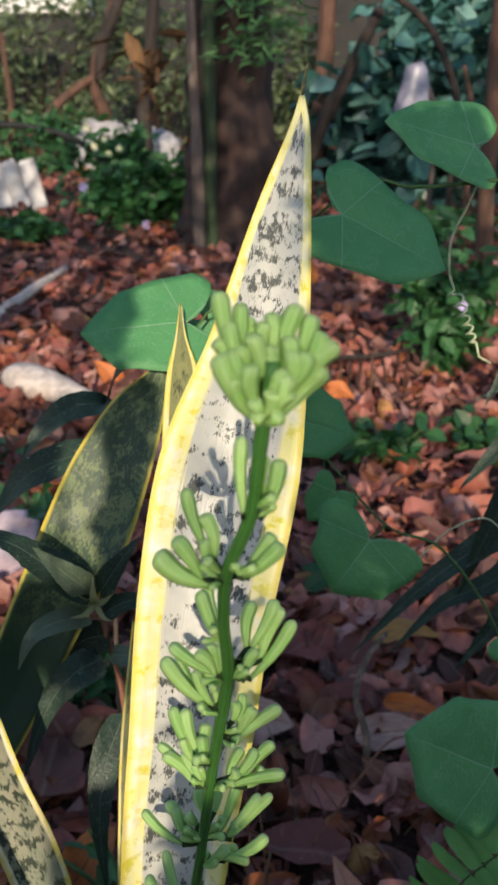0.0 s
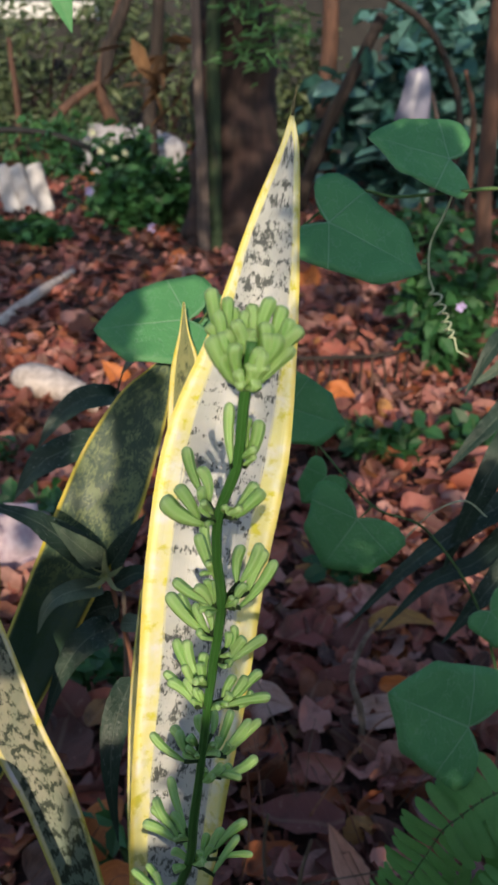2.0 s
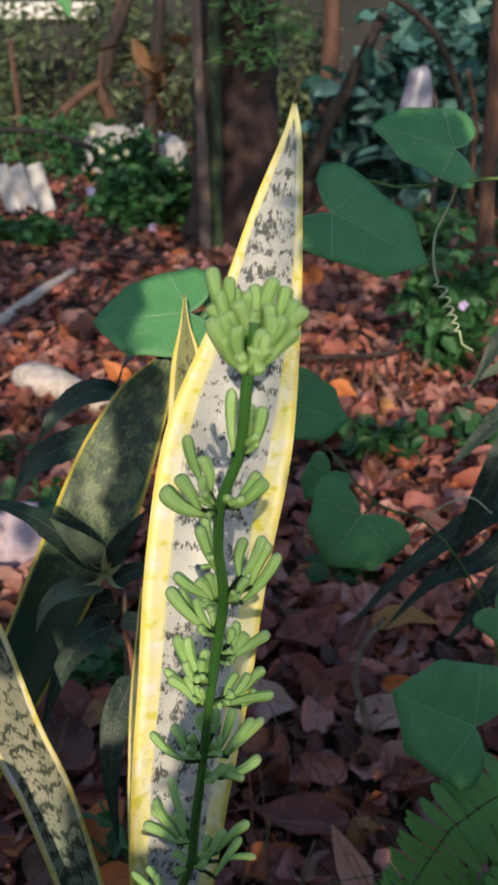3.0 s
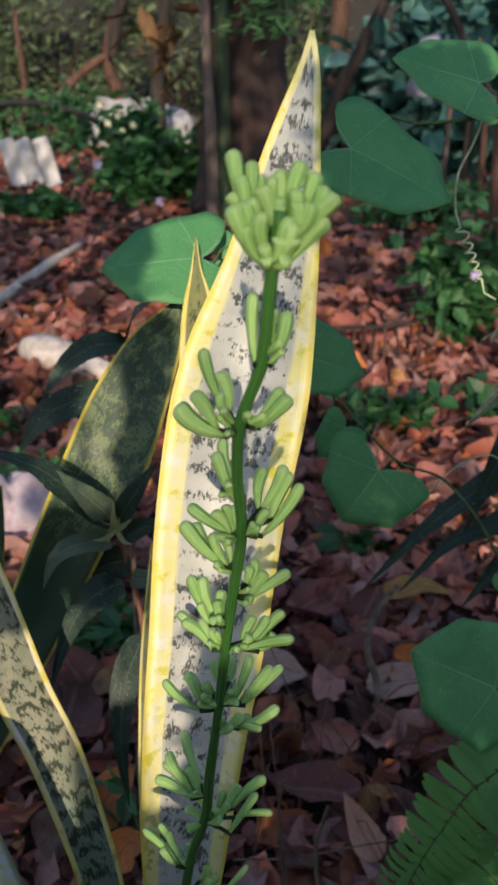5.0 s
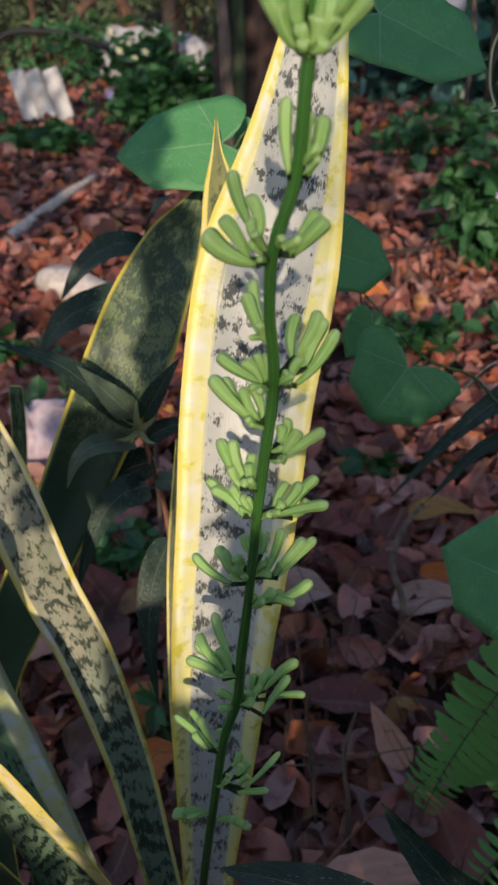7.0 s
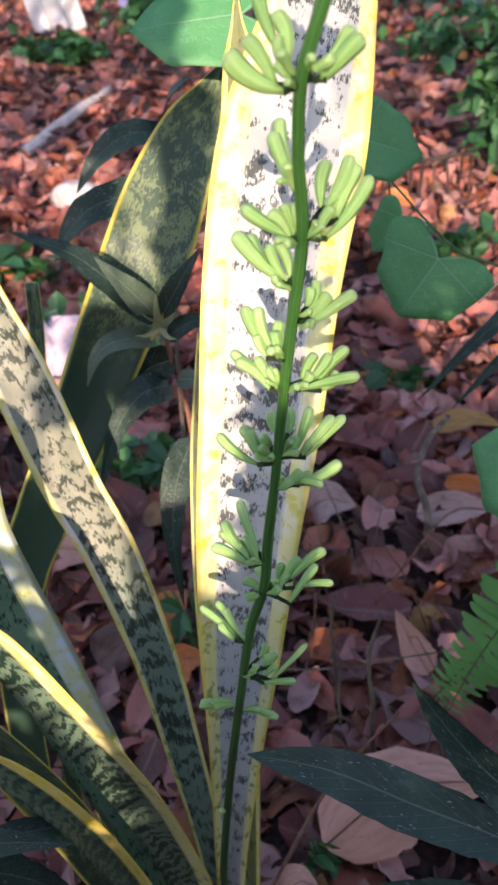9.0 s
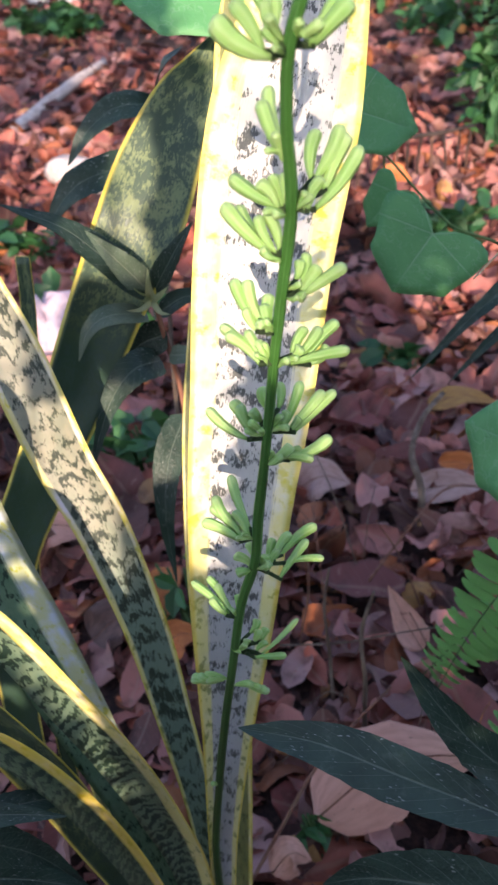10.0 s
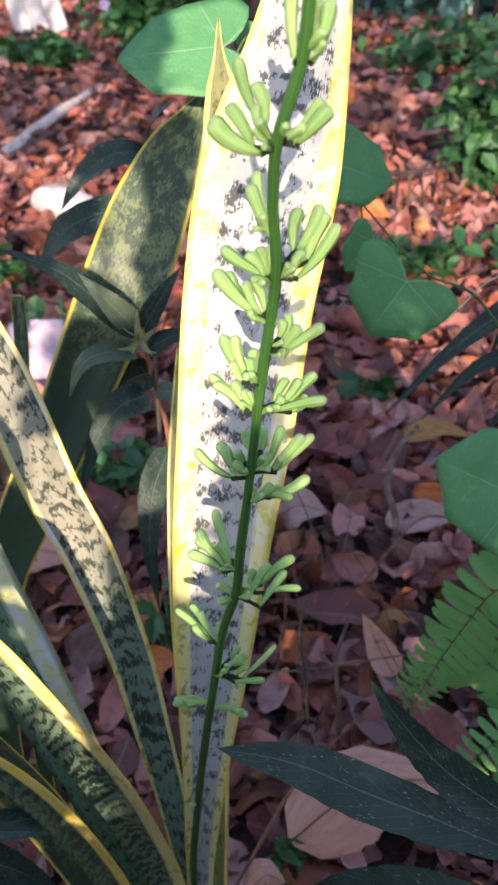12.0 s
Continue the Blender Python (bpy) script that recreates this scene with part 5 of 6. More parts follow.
stick("twig", [(-0.030, 0.352, 0.01), (0.0, 0.385, 0.05), (0.032, 0.424, 0.085), (0.068, 0.462, 0.10), (0.105, 0.497, 0.11)], 0.0019, TWIG_RED, "reddish twig leaning up out of the litter")
stick("twig", [(0.0, 0.556, 0.10), (0.06, 0.555, 0.105), (0.12, 0.560, 0.115), (0.19, 0.57, 0.12)], 0.0011, TWIG, "thin bent twig lying over the litter")
stick("twig", [(0.055, 0.56, 0.01), (0.050, 0.555, 0.09), (0.044, 0.55, 0.16), (0.048, 0.55, 0.21)], 0.0022, TWIG, "thin upright dead stem")
stick("twig", [(0.085, 0.52, 0.01), (0.083, 0.52, 0.09), (0.078, 0.525, 0.15), (0.088, 0.53, 0.20)], 0.0028, TWIG, "thin upright dead stem")
stick("twig", [(0.178, 0.845, 0.01), (0.180, 0.86, 0.06), (0.168, 0.89, 0.10), (0.185, 0.93, 0.13), (0.215, 0.96, 0.15)], 0.0055, TWIG, "crooked dead stem among the litter")
stick("twig", [(0.10, 0.70, 0.05), (0.15, 0.74, 0.10), (0.20, 0.80, 0.11), (0.26, 0.84, 0.08)], 0.0018, TWIG_RED, "thin reddish twig lying over the litter")
stick("twig", [(0.02, 0.63, 0.02), (0.03, 0.65, 0.09), (0.025, 0.68, 0.16)], 0.0014, TWIG_RED, "thin reddish upright stem")
straw = random.Random(77)
for _ in range(16):
    x, y = straw.uniform(0.0, 0.22), straw.uniform(0.45, 0.85)
    dx, dy, up = straw.uniform(-0.07, 0.07), straw.uniform(-0.05, 0.08), straw.uniform(0.03, 0.16)
    stick("thin_twig", [(x, y, 0.012), (x + dx * 0.5, y + dy * 0.4, 0.02 + up * 0.6), (x + dx, y + dy, 0.02 + up)], straw.uniform(0.0006, 0.0012), TWIG_RED if straw.random() < 0.6 else TWIG, "thin dry stem sticking out of the litter")
stick("fallen_stick", [(-0.90, 2.70, 0.09), (-0.84, 3.15, 0.12), (-0.78, 3.65, 0.13)], 0.022, DEAD_WOOD, "bare grey stick lying on the leaves")

# pale board, log, paper
def lump(name, place, size, material, label, category, turn=0.0, tilt=(0, 0), seed=0.0, rough=0.18, cuts=4):
    bm = bmesh.new()
    bmesh.ops.create_cube(bm, size=1.0)
    bmesh.ops.subdivide_edges(bm, edges=bm.edges, cuts=cuts, use_grid_fill=True)
    for v in bm.verts:
        d = noise.noise_vector((v.co.x * 2.2 + seed, v.co.y * 2.2, v.co.z * 2.2 + seed))
        soft = 1 - 0.22 * max(0, v.co.length - 0.55)
        v.co = Vector((v.co.x * size[0], v.co.y * size[1], v.co.z * size[2])) * soft + Vector((d.x * size[0], d.y * size[1], d.z * size[2])) * rough
    ob = new(name, link_mesh(name, bm, material))
    ob.matrix_basis = pose(*place, tilt[0], tilt[1], turn)
    return tagged(ob, label, category)


board = new("driftwood", link_mesh("driftwood", curve_tube([(-0.655, 2.245, 0.095), (-0.60, 2.21, 0.10), (-0.51, 2.15, 0.095), (-0.39, 2.08, 0.075), (-0.30, 2.035, 0.05)], [0.026, 0.045, 0.042, 0.032, 0.010], 13, 12, 0.30), DEAD_WOOD))
tagged(board, "short pale weathered piece of wood on the leaves", "wood")
lump("paper_scrap", (-0.41, 1.30, 0.09), (0.085, 0.05, 0.10), PAPER, "crumpled pinkish scrap of paper on the litter", "paper", 15, (-25, 10), 8.0, 0.42, 7)
fence = thing("edging_fence", (0.30, 2.18, ground_z(0.30, 2.18)), "low dark wire edging with thin uprights, half buried in leaves", "fence")
part("rail", curve_tube([(-0.17, 0.02, 0.118), (-0.05, 0.0, 0.128), (0.06, 0.01, 0.130), (0.17, 0.05, 0.138)], [0.006, 0.007, 0.006, 0.005], 20, 7, 0.2), BARK_DARK, fence)
for n in range(11):
    x = -0.155 + 0.031 * n + 0.006 * math.sin(n * 5.1)
    y = 0.02 - 0.02 * math.sin((x + 0.17) * 9) * 0.5 + (0.03 if x > 0.1 else 0)
    part("upright", curve_tube([(x, y, -0.02), (x + 0.004 * math.sin(n), y, 0.06), (x + 0.006 * math.cos(n * 2), y, 0.125)], [0.004, 0.0035, 0.003], 8, 6, 0.2), BARK_RED if n % 3 == 1 else BARK_DARK, fence)

# ---------------------------------------------------------------- low green plants among the litter
def herb(name, centre, spread, height, count, size, material, label, seed, flowers=(), ratio=0.8, petal=None):
    """A low leafy clump: several thin stems with a crowd of leaves round them."""
    r = random.Random(seed)
    ob = thing(name, (centre[0], centre[1], ground_z(*centre)), label, "plant")
    tops = []
    for _ in range(7):
        a, d = r.uniform(0, 6.28), r.uniform(0.2, 0.9) * spread
        top = Vector((math.cos(a) * d, math.sin(a) * d * 0.7, height * r.uniform(0.6, 1.0)))
        tops.append(top)
        part("stem", curve_tube([(top.x * 0.2, top.y * 0.2, -0.01), (top.x * 0.5, top.y * 0.5, top.z * 0.5), top], [0.004, 0.003, 0.0015], 10, 5), STEM_GREEN, ob)

    def place(q):
        t = tops[q.randrange(len(tops))]
        f = q.uniform(0.15, 1.05)
        c = Vector((t.x * f, t.y * f, t.z * f)) + Vector((q.gauss(0, spread * 0.22), q.gauss(0, spread * 0.16), q.gauss(0, height * 0.10)))
        c.z = max(c.z, 0.01)
        return c, Vector((q.uniform(-1, 1), q.uniform(-1, 0.6), q.uniform(-0.7, 0.35)))

    crowd_part("foliage", crowd(count, size, place, r, ratio), material, ob)
    for x, y, z in flowers:
        bm = bmesh.new()
        for i in range(5):
            a = i * 1.2566 + r.uniform(-0.2, 0.2)
            d = Vector((math.cos(a), -0.35, math.sin(a)))
            s = Vector((-math.sin(a), 0, math.cos(a)))
            rr = petal[1]
            vs = [bm.verts.new(Vector((x, y, z)) - ob.location + q) for q in (Vector((0, 0, 0)), d * rr * 0.6 + s * rr * 0.4, d * rr, d * rr * 0.6 - s * rr * 0.4)]
            bm.faces.new(vs)
        part("flower", bm, petal[0], ob, "small open flower")
    return ob


herb("flowering_herb", (-0.62, 5.0), 0.42, 0.42, 900, 0.075, BUSH_GREEN, "bushy green herb with cream and lilac flowers", 31,
     [(-0.56, 4.80, 0.16), (-0.90, 4.80, 0.36)], petal=(PETAL, 0.030))
herb("flowering_herb", (-0.85, 5.3), 0.35, 0.50, 700, 0.075, BUSH_GREEN, "bushy green herb with cream and lilac flowers", 32,
     [(-0.86, 5.0, 0.56), (-0.80, 5.0, 0.60), (-0.78, 5.0, 0.52), (-0.72, 5.0, 0.55), (-0.90, 5.0, 0.66)], petal=(PETAL_WHITE, 0.022))
herb("green_herb", (-1.15, 4.6), 0.3, 0.12, 350, 0.07, BUSH_GREEN, "low green herb on the litter", 33)
herb("green_herb", (-0.30, 4.9), 0.22, 0.40, 400, 0.06, BUSH_GREEN, "low green herb on the litter", 34)
herb("lilac_herb", (0.63, 2.45), 0.17, 0.36, 420, 0.060, BUSH_GREEN, "leafy green herb with a small lilac flower", 35, [(0.60, 2.24, 0.303)], petal=(PETAL, 0.016))
herb("green_herb", (0.33, 1.80), 0.13, 0.10, 110, 0.052, BUSH_GREEN, "low green herb on the litter", 36, ratio=0.9)
herb("green_herb", (0.58, 1.85), 0.12, 0.08, 90, 0.048, BUSH_GREEN, "low green herb on the litter", 37, ratio=0.9)
herb("green_herb", (-0.62, 1.75), 0.12, 0.07, 90, 0.05, BUSH_GREEN, "low green herb on the litter", 38, ratio=0.9)
herb("green_herb", (-0.33, 1.40), 0.12, 0.12, 110, 0.05, BUSH_GREEN, "low green herb on the litter", 39, ratio=0.8)
herb("green_herb", (-0.20, 0.98), 0.09, 0.08, 70, 0.04, BUSH_GREEN, "low green herb on the litter", 40, ratio=0.8)
herb("green_herb", (0.20, 1.28), 0.05, 0.05, 24, 0.045, BUSH_GREEN, "low green herb on the litter", 41, ratio=0.8)
herb("green_herb", (0.15, 0.335), 0.05, 0.04, 40, 0.016, BUSH_GREEN, "low green herb on the litter", 42, ratio=0.6)
herb("green_herb", (0.035, 0.405), 0.02, 0.05, 14, 0.026, BUSH_GREEN, "low green herb on the litter", 43, ratio=0.6)
herb("green_herb", (-0.10, 0.66), 0.09, 0.10, 14, 0.03, BUSH_GREEN, "low green herb on the litter", 44, ratio=0.7)

# ---------------------------------------------------------------- trees and branches behind
def trunk(name, pts, radii, material, label, category="tree trunk", sides=16, rough=0.18):
    ob = thing(name, pts[0], label, category)
    part("trunk", curve_tube(local(ob, pts), radii, 40, sides, rough), material, ob)
    return ob


def on(x, y, up=0.0):
    return (x, y, ground_z(x, y) + up)


big = trunk("old_tree", [on(-0.07, 4.55, -0.05), on(-0.07, 4.55, 0.25), on(-0.07, 4.56, 0.8), on(-0.08, 4.58, 1.6), on(-0.10, 4.6, 4.5)], [0.31, 0.245, 0.215, 0.205, 0.18], BARK, "thick dark brown tree trunk with ferny growth", rough=0.3)
part("root", curve_tube([(-0.10, -0.10, 0.12), (-0.22, -0.22, 0.06), (-0.34, -0.26, 0.0)], [0.06, 0.045, 0.02], 16, 8, 0.2), BARK, big)
part("root", curve_tube([(0.12, -0.10, 0.14), (0.20, -0.24, 0.06), (0.24, -0.36, 0.0)], [0.06, 0.045, 0.02], 16, 8, 0.2), BARK, big)


def spray(q):
    at = ((-0.02, 1.55), (0.06, 1.20), (0.09, 0.98), (0.24, 1.10), (0.05, 1.75))[q.randrange(5)]
    c = Vector((at[0] + q.gauss(0, 0.075), -0.30 + q.gauss(0, 0.05), at[1] + q.gauss(0, 0.05)))
    return c, Vector((q.uniform(-1, 1), q.uniform(-0.4, 0.1), q.uniform(-0.6, 0.1)))


def withered(q):
    return Vector((q.gauss(-0.36, 0.07), -0.12 + q.gauss(0, 0.06), q.uniform(0.72, 1.08))), Vector((q.uniform(-1.2, 0.8), q.uniform(-0.4, 0.1), q.uniform(-1.0, 0.0)))


crowd_part("withered_leaves", crowd(22, 0.18, withered, random.Random(52), 0.4), DEAD_FROND, big, "brown withered hanging leaves")
crowd_part("foliage", crowd(560, 0.07, spray, random.Random(50), 0.2), FERNY, big, "fine feathery green sprays")
trunk("grey_sapling", [on(-0.23, 4.25, -0.03), on(-0.235, 4.25, 0.5), on(-0.25, 4.25, 1.1), on(-0.25, 4.25, 3.2)], [0.034, 0.027, 0.024, 0.022], BARK_GREY, "slim grey sapling beside the thick trunk", "sapling", 10)
trunk("green_cane", [on(-0.175, 4.32, -0.03), on(-0.175, 4.3, 0.8), on(-0.165, 4.3, 1.4), on(-0.16, 4.3, 3.0)], [0.034, 0.034, 0.033, 0.03], CANE_GREEN, "smooth green cane beside the thick trunk", "cane", 10, 0.05)
trunk("brown_tree", [on(-0.16, 4.75, -0.03), on(-0.18, 4.75, 0.6), on(-0.22, 4.75, 1.2), on(-0.25, 4.75, 4.0)], [0.10, 0.085, 0.08, 0.07], BARK_DARK, "dark brown tree behind the thick trunk", rough=0.3)
trunk("brown_tree", [on(0.52, 6.5, -0.03), on(0.53, 6.5, 0.6), on(0.55, 6.5, 1.4), on(0.52, 6.5, 4.0)], [0.07, 0.065, 0.06, 0.055], BARK_RED, "slender brown tree further back")
trunk("brown_sapling", [on(0.768, 2.55, -0.02), on(0.738, 2.55, 0.25), on(0.716, 2.55, 0.52), on(0.704, 2.55, 1.0), on(0.69, 2.6, 2.6)], [0.030, 0.026, 0.025, 0.024, 0.018], BARK_RED, "slim reddish-brown sapling leaning slightly", "sapling", 10)


def branch(pts, radii, material, label, name="dead_branch"):
    ob = new(name, link_mesh(name, curve_tube(pts, radii, 30, 9, 0.25), material))
    return tagged(ob, label, "branch")


branch([(-1.18, 8.2, 0.22), (-1.28, 8.1, 0.62), (-1.36, 8.0, 0.98), (-1.20, 8.0, 1.45), (-0.98, 8.0, 2.0), (-0.7, 8.1, 2.8)], [0.11, 0.07, 0.045, 0.042, 0.04, 0.035], BARK_RED, "crooked reddish dead branch standing in the leaves")
branch([(-1.36, 8.0, 0.98), (-1.62, 7.9, 0.80), (-1.86, 7.8, 0.55), (-2.1, 7.7, 0.25)], [0.036, 0.038, 0.042, 0.05], BARK_RED, "reddish dead branch leaning over the leaves")
branch([(-1.30, 7.9, 0.95), (-1.22, 7.9, 1.30), (-1.02, 7.9, 1.75), (-0.9, 7.9, 2.4)], [0.05, 0.055, 0.05, 0.045], BARK_DARK, "dark leaning branch against the dead tree")
branch([(-2.05, 7.5, 0.2), (-1.98, 7.5, 0.7), (-2.0, 7.5, 1.3)], [0.035, 0.03, 0.02], BARK_RED, "thin reddish dead stem")
branch([(-0.72, 6.4, 0.18), (-0.74, 6.4, 0.75), (-0.66, 6.4, 1.25), (-0.60, 6.4, 2.2)], [0.06, 0.05, 0.045, 0.04], BARK_DARK, "dark leaning branch behind the trunk")
branch([(0.30, 5.6, 0.15), (0.45, 5.55, 0.62), (0.62, 5.5, 0.98), (0.78, 5.5, 1.30)], [0.045, 0.042, 0.04, 0.035], BARK_DARK, "bare brown branch leaning against the bush")
branch([(0.70, 5.2, 1.40), (0.98, 5.2, 1.22), (1.14, 5.2, 0.98), (1.22, 5.2, 0.70), (1.20, 5.2, 0.10)], [0.018, 0.02, 0.02, 0.02, 0.022], BARK_DARK, "thin dark arching branch in front of the bush")
branch([(1.24, 4.9, 0.10), (1.23, 4.9, 0.70), (1.16, 4.9, 0.98)], [0.018, 0.016, 0.01], BARK_RED, "thin reddish dead stem")
branch([(1.00, 4.8, 0.10), (1.01, 4.8, 0.70), (0.90, 4.8, 1.0)], [0.014, 0.013, 0.01], BARK_GREY, "thin grey stake holding a bag", "stake")


hose = new("black_hose", link_mesh("black_hose", curve_tube([(-1.75, 5.2, 0.02), (-1.72, 5.2, 0.45), (-1.55, 5.2, 0.645), (-1.30, 5.2, 0.66), (-1.05, 5.2, 0.60), (-0.86, 5.2, 0.47), (-0.80, 5.2, 0.12)], [0.019] * 7, 60, 9), HOSE))
tagged(hose, "black rubber hose arching over the herbs", "hose")

# white slabs, rubble, hanging bag
for n, (x, turn) in enumerate(((-1.60, 3), (-1.49, -4), (-1.38, 5))):
    bm = bmesh.new()
    bmesh.ops.create_cube(bm, size=1.0)
    bmesh.ops.scale(bm, vec=(0.105, 0.05, 0.32), verts=bm.verts)
    bmesh.ops.bevel(bm, geom=bm.edges, offset=0.008, segments=2, affect="EDGES")
    slab = new("concrete_slab", link_mesh("concrete_slab", bm, CONCRETE, False))
    slab.matrix_basis = pose(x, 5.62, ground_z(x, 5.62) + 0.15, -18, -21 + turn, turn)
    tagged(slab, "whitewashed concrete slab leaning in a row", "slab", "slabs leaning in a row")
RUBBLE_AT = [(-1.26, 7.6, 0.36, 0.34, 0.42), (-1.05, 7.3, 0.30, 0.30, 0.22), (-0.80, 7.4, 0.24, 0.24, 0.36), (-0.68, 7.2, 0.20, 0.22, 0.34), (-0.98, 7.8, 0.20, 0.2, 0.42), (-1.45, 7.9, 0.3, 0.3, 0.2)]
for n, (x, y, a, b, c) in enumerate(RUBBLE_AT):
    lump("rubble_block", (x, y, ground_z(x, y) + c * 0.42), (a, b, c), RUBBLE, "pale broken concrete block in a heap", "rubble", n * 37, (n * 9 - 20, 12 - n * 7), n * 2.3, 0.2, 3)["group"] = "rubble heap"

bm = bmesh.new()
rows = [(0.0, 0.045), (0.03, 0.060), (0.08, 0.068), (0.16, 0.082), (0.24, 0.098), (0.29, 0.092)]
tube(bm, [(0.01 * math.sin(i), 0, -z) for i, (z, _) in enumerate(rows)], [r for _, r in rows], 14, 0.25)
bag = new("plastic_bag", link_mesh("plastic_bag", bm, PLASTIC))
bag.location = (0.876, 4.78, 0.985)
bag.scale = (1.0, 0.6, 1.0)
tagged(bag, "white plastic bag hanging on a stake", "bag")


# ---------------------------------------------------------------- bushes
def bush(name, centre, radius, count, size, material, label, seed, ratio=0.6, category="bush"):
    r = random.Random(seed)
    ob = thing(name, on(centre[0], centre[1]), label, category)
    h = radius[2]
    for _ in range(6):
        a = r.uniform(0, 6.28)
        end = (math.cos(a) * radius[0] * 0.6, math.sin(a) * radius[1] * 0.6, h * r.uniform(1.0, 1.6))
        part("stem", curve_tube([(0, 0, -0.03), (end[0] * 0.35, end[1] * 0.35, end[2] * 0.5), end], [0.025, 0.018, 0.006], 12, 6), BARK, ob)
    knots = [(r.uniform(-1, 1) * radius[0], r.uniform(-1, 1) * radius[1], r.uniform(0.12, 2.0) * h, r.uniform(0.16, 0.34)) for _ in range(34)]

    def place(q):
        x, y, z, s = knots[q.randrange(len(knots))]
        c = Vector((x + q.gauss(0, s * radius[0]), y + q.gauss(0, s * radius[1]), z + q.gauss(0, s * h * 0.8)))
        c.z = abs(c.z) + 0.02
        return c, Vector((q.uniform(-1, 1), q.uniform(-1.0, 0.4), q.uniform(-0.9, 0.2)))

    crowd_part("foliage", crowd(count, size, place, r, ratio), material, ob)
    return ob


bush("blue_green_bush", (1.30, 6.2), (0.62, 0.55, 0.62), 1900, 0.19, BUSH_BLUE, "dense bush with bluish-green leaves", 61, 0.75)
bush("blue_green_bush", (1.9, 7.0), (0.7, 0.6, 0.7), 1700, 0.17, BUSH_BLUE, "dense bush with bluish-green leaves", 62, 0.75)
bush("pale_bush", (0.42, 7.6), (0.26, 0.3, 0.55), 800, 0.10, BUSH_PALE, "loose pale green bush behind the trunk", 63)
bush("pale_bush", (-2.2, 9.4), (0.9, 0.6, 0.75), 1900, 0.13, BUSH_PALE, "hazy pale green bush", 64, 0.4)
bush("pale_bush", (-1.0, 10.2), (0.9, 0.6, 0.8), 1700, 0.13, BUSH_PALE, "hazy pale green bush", 65, 0.4)
bush("pale_bush", (-3.1, 8.6), (0.8, 0.6, 0.7), 1300, 0.13, BUSH_PALE, "hazy pale green bush", 66, 0.4)
bush("green_bush", (-1.7, 7.4), (0.35, 0.3, 0.22), 420, 0.09, BUSH_GREEN, "low green bush before the rubble", 67)
bush("green_bush", (0.85, 4.2), (0.30, 0.3, 0.10), 300, 0.08, BUSH_GREEN, "low green growth below the bush", 68)
bush("green_bush", (2.2, 4.6), (0.5, 0.5, 0.3), 600, 0.09, BUSH_GREEN, "low green bush among the litter", 69)

# ---------------------------------------------------------------- walls closing the garden
def slab_wall(name, a, b, z0, z1, thick, material, label):
    (x0, y0), (x1, y1) = a, b
    d = Vector((x1 - x0, y1 - y0, 0)).normalized()
    n = Vector((-d.y, d.x, 0)) * thick / 2
    bm = bmesh.new()
    corners = [Vector((x, y, 0)) + s * n for x, y in (a, b) for s in (-1, 1)]
    low = [bm.verts.new((c.x, c.y, z0)) for c in corners]
    high = [bm.verts.new((c.x, c.y, z1)) for c in corners]
    for q in ((0, 1, 3, 2),):
        bm.faces.new([low[i] for i in q])
        bm.faces.new([high[i] for i in reversed(q)])
    for i, j in ((0, 1), (1, 3), (3, 2), (2, 0)):
        bm.faces.new((low[j], low[i], high[i], high[j]))
    bmesh.ops.recalc_face_normals(bm, faces=bm.faces)
    bmesh.ops.bevel(bm, geom=bm.edges, offset=0.01, segments=1, affect="EDGES")
    return tagged(new(name, link_mesh(name, bm, material, False)), label, "wall", kind="structure")


slab_wall("wall_back", (-9, 13.0), (2.75, 13.0), 0.0, 3.2, 0.2, WALL_DARK, "dark weathered wall closing the garden")
slab_wall("wall_east", (2.75, 12.6), (9, 12.6), 0.0, 3.4, 0.2, WALL_CREAM, "cream plastered house wall behind the bush")
slab_wall("ledge_back", (-6, 11.2), (-1.9, 11.2), 1.72, 1.90, 0.4, LEDGE, "white painted concrete ledge")
for n, x in enumerate((-5.6, -3.9, -2.2)):
    slab_wall("ledge_post", (x - 0.12, 11.2), (x + 0.12, 11.2), 0.1, 1.72, 0.25, WALL_DARK, "dark post under the white ledge")


# ---------------------------------------------------------------- added leaf screens, unseen behind the camera, which shade the near ground and plants
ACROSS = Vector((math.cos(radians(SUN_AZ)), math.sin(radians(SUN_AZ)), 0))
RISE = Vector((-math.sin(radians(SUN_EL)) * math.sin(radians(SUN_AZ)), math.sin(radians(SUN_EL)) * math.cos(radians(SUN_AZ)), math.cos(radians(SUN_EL))))


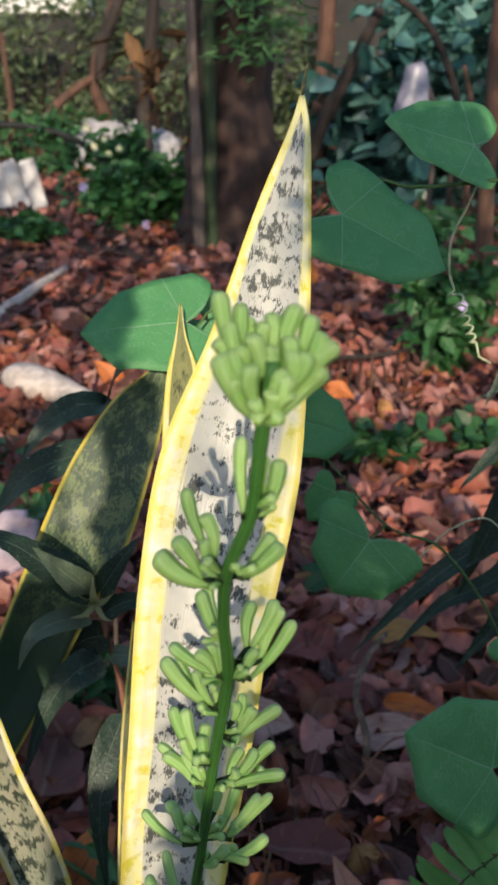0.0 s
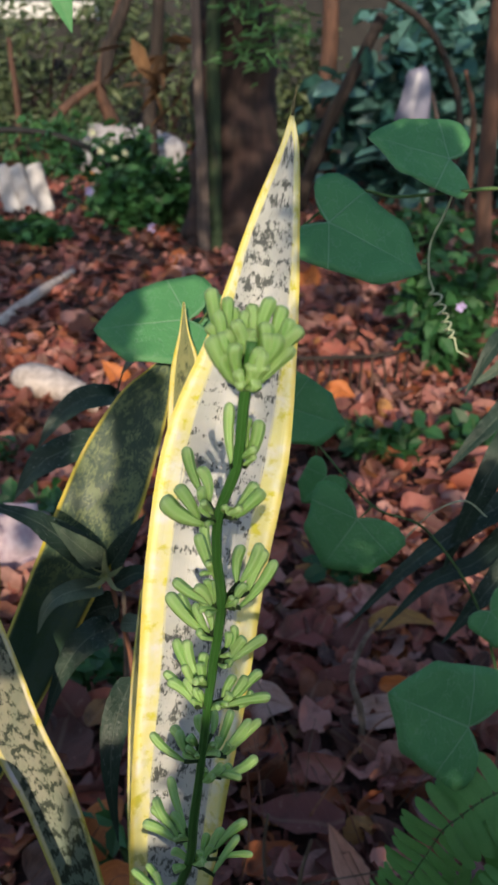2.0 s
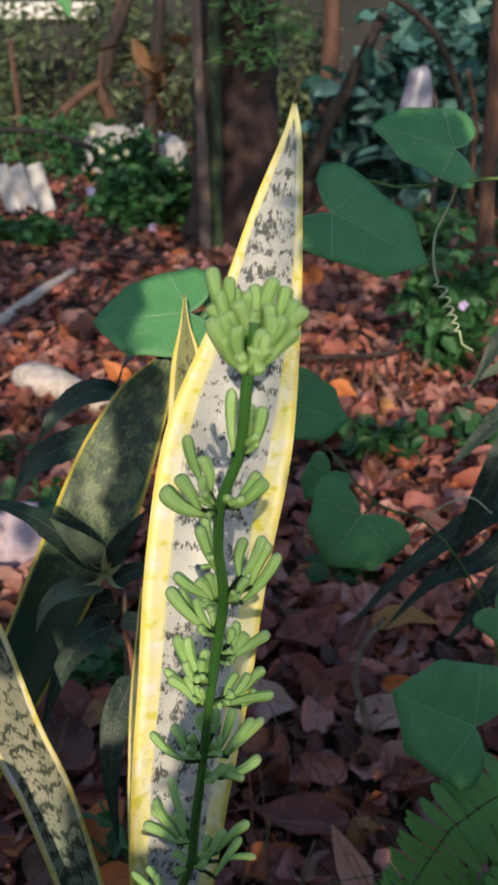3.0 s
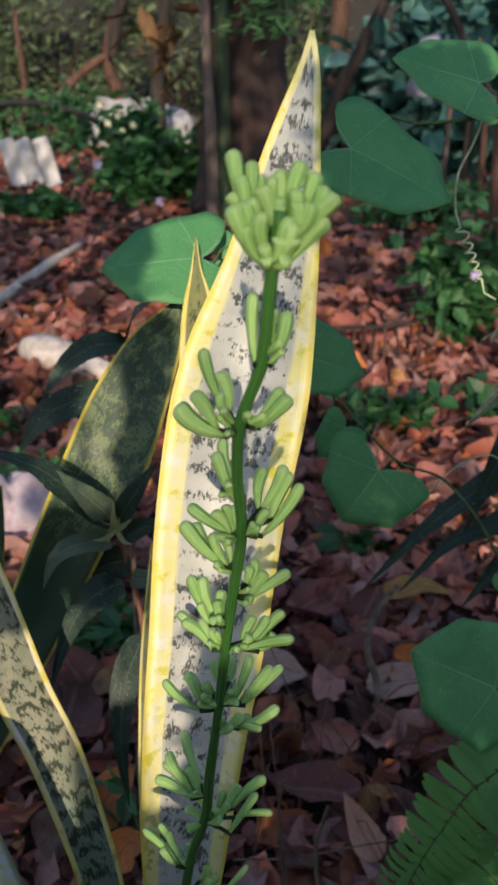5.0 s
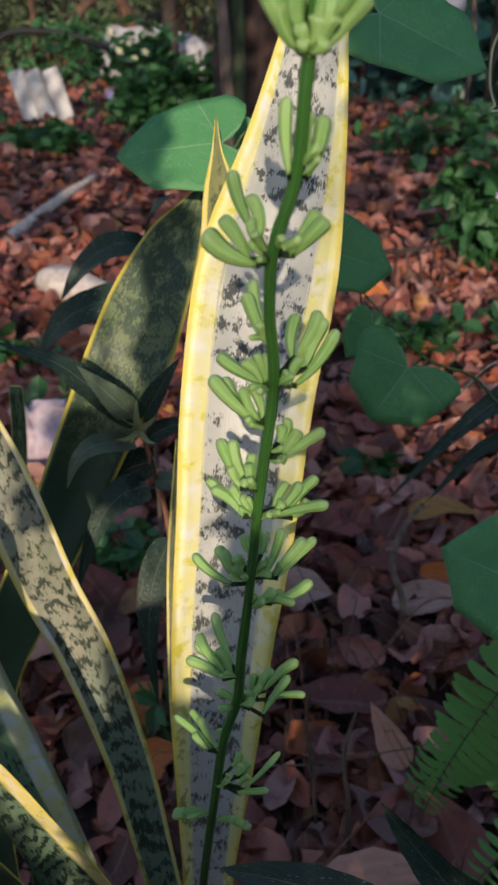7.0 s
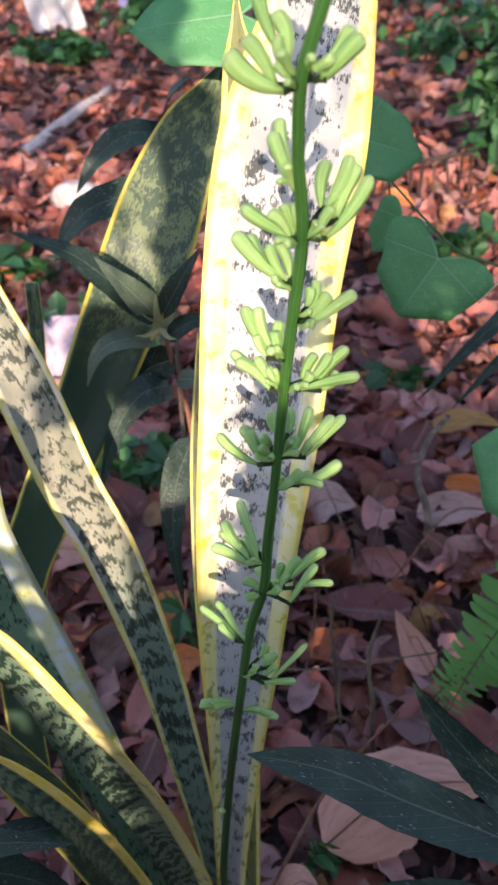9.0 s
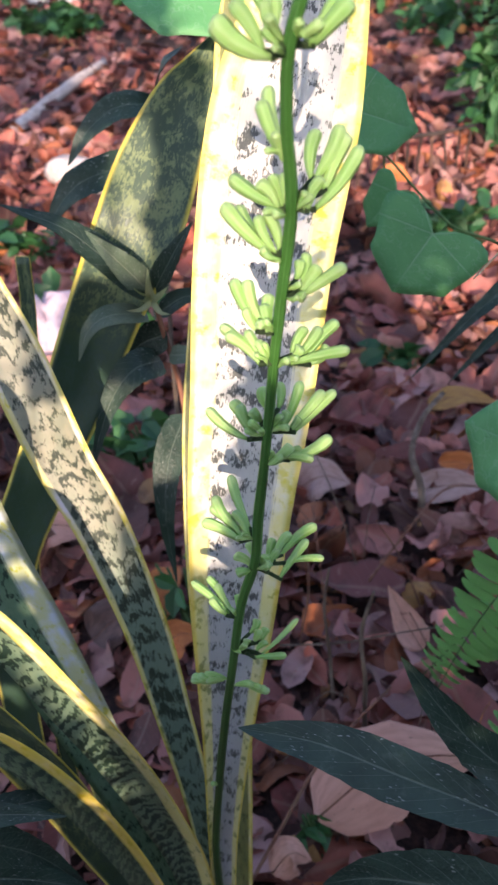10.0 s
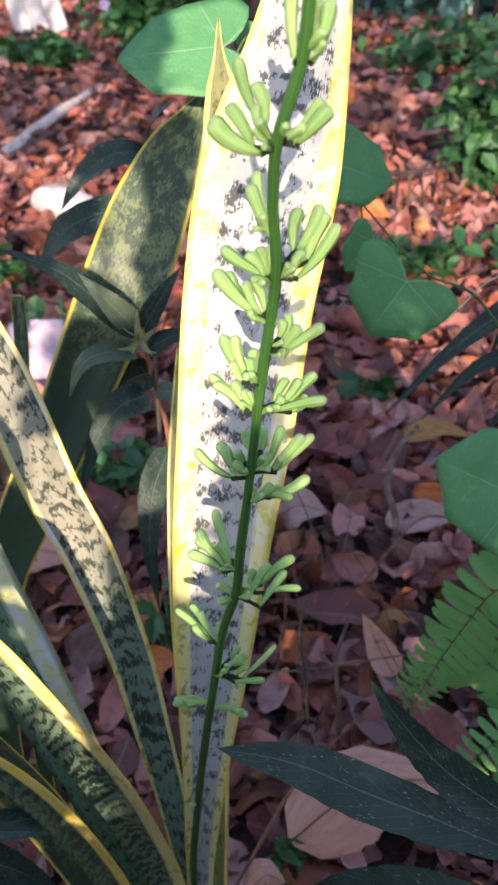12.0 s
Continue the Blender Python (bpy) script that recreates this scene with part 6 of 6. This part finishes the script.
def shade_screen(name, label, seed, far, boxes, size, clumps=0, deep=0.1):
    """An added, unseen screen of leaves between the sun and the plants, spread over stretches across and up the sun's
    line.
    """
    r = random.Random(seed)
    foot = TO_SUN * far
    ob = thing(name, (foot.x, foot.y, 0), label, "shrub")
    for u0, u1, v0, v1, n in boxes:
        um = (u0 + u1) / 2
        top = TO_SUN * far + ACROSS * um + RISE * (v1 - size)
        base = Vector((top.x, top.y, 0.0))
        part("stem", curve_tube(local(ob, [base, (base + top) / 2 + Vector((0.02, 0.01, 0)), top]), [size * 0.16, size * 0.13, size * 0.06], 14, 7, 0.1), BARK, ob)

        knots = [(r.uniform(u0, u1), r.uniform(v0, v1)) for _ in range(clumps)]

        def place(q):
            u, v = q.uniform(u0, u1), q.uniform(v0, v1)
            if knots and v0 < 1.0:
                ku, kv = knots[q.randrange(len(knots))]
                u, v = ku + q.gauss(0, 0.09), max(v0, kv + q.gauss(0, 0.05))
            at = TO_SUN * (far + q.uniform(-deep, deep)) + ACROSS * u + RISE * v - ob.location
            return at, RISE * q.uniform(-1, 0.1) + ACROSS * q.uniform(-0.45, 0.45) + TO_SUN * q.uniform(-0.6, 0.6)

        crowd_part("foliage", crowd(n, size, place, r, 0.65), SCREEN_LEAF, ob)
    return ob


# None of this growth is seen; each box is set to block sun.
shade_screen("screen_low", "unseen low screen of small green leaves, added to shade the near ground", 71, 1.2, [(-1.37, -0.14, -0.35, 0.445, 3600), (-0.14, -0.055, -0.35, 0.37, 480), (-0.05, 0.15, -0.35, 0.475, 1100), (0.15, 2.2, -0.35, 0.485, 5200)], 0.07, deep=0.28)
shade_screen("screen_near", "unseen leaf screen added to shade parts of the plants", 72, 0.95, [
    (-0.21, -0.141, 0.40, 0.54, 620), (-0.19, -0.131, 0.40, 0.515, 700), (-0.14, -0.105, 0.37, 0.420, 300), (-0.066, -0.048, 0.40, 0.487, 260), (-0.045, -0.008, 0.40, 0.507, 300), (-0.004, 0.003, 0.40, 0.53, 110), (0.002, 0.007, 0.40, 0.565, 130), (0.006, 0.011, 0.40, 0.61, 150),
    (0.010, 0.020, 0.40, 0.64, 260), (0.075, 0.26, 0.40, 0.72, 4000), (0.075, 0.185, 0.72, 0.97, 2000)], 0.024)
shade_screen("screen_high", "unseen high leaf screen added to dapple the ground behind", 73, 3.2, [(-2.3, -0.4, 1.05, 2.4, 1300), (-0.4, 2.5, 1.15, 3.0, 2600), (0.33, 1.8, 0.50, 1.15, 170), (-1.7, -0.3, 0.56, 1.02, 170)], 0.12, 26, deep=0.7)
shade_screen("screen_thin", "unseen thin leaf screen added to half-shade the flowers and main leaf", 74, 3.0, [(0.028, 0.072, 0.76, 0.83, 40), (0.05, 0.07, 0.85, 0.97, 40), (0.0, 0.06, 0.70, 0.76, 42), (0.022, 0.08, 0.40, 0.70, 240)], 0.014)
shade_screen("screen_fine", "unseen fine leaf screen added to shade small parts of the leaves", 75, 0.95, [(-0.124, -0.112, 0.39, 0.490, 330), (-0.112, -0.103, 0.39, 0.470, 240), (-0.103, -0.094, 0.39, 0.444, 180), (-0.074, -0.064, 0.40, 0.478, 220), (-0.056, -0.038, 0.60, 0.745, 380), (-0.124, -0.058, 0.60, 0.662, 620), (-0.061, -0.034, 0.655, 0.72, 420), (-0.072, -0.053, 0.45, 0.522, 330), (-0.165, -0.112, 0.70, 0.755, 480), (-0.15, -0.028, 0.768, 0.80, 520), (-0.056, -0.030, 0.745, 0.772, 160), (-0.15, -0.042, 0.80, 0.87, 800)], 0.014)
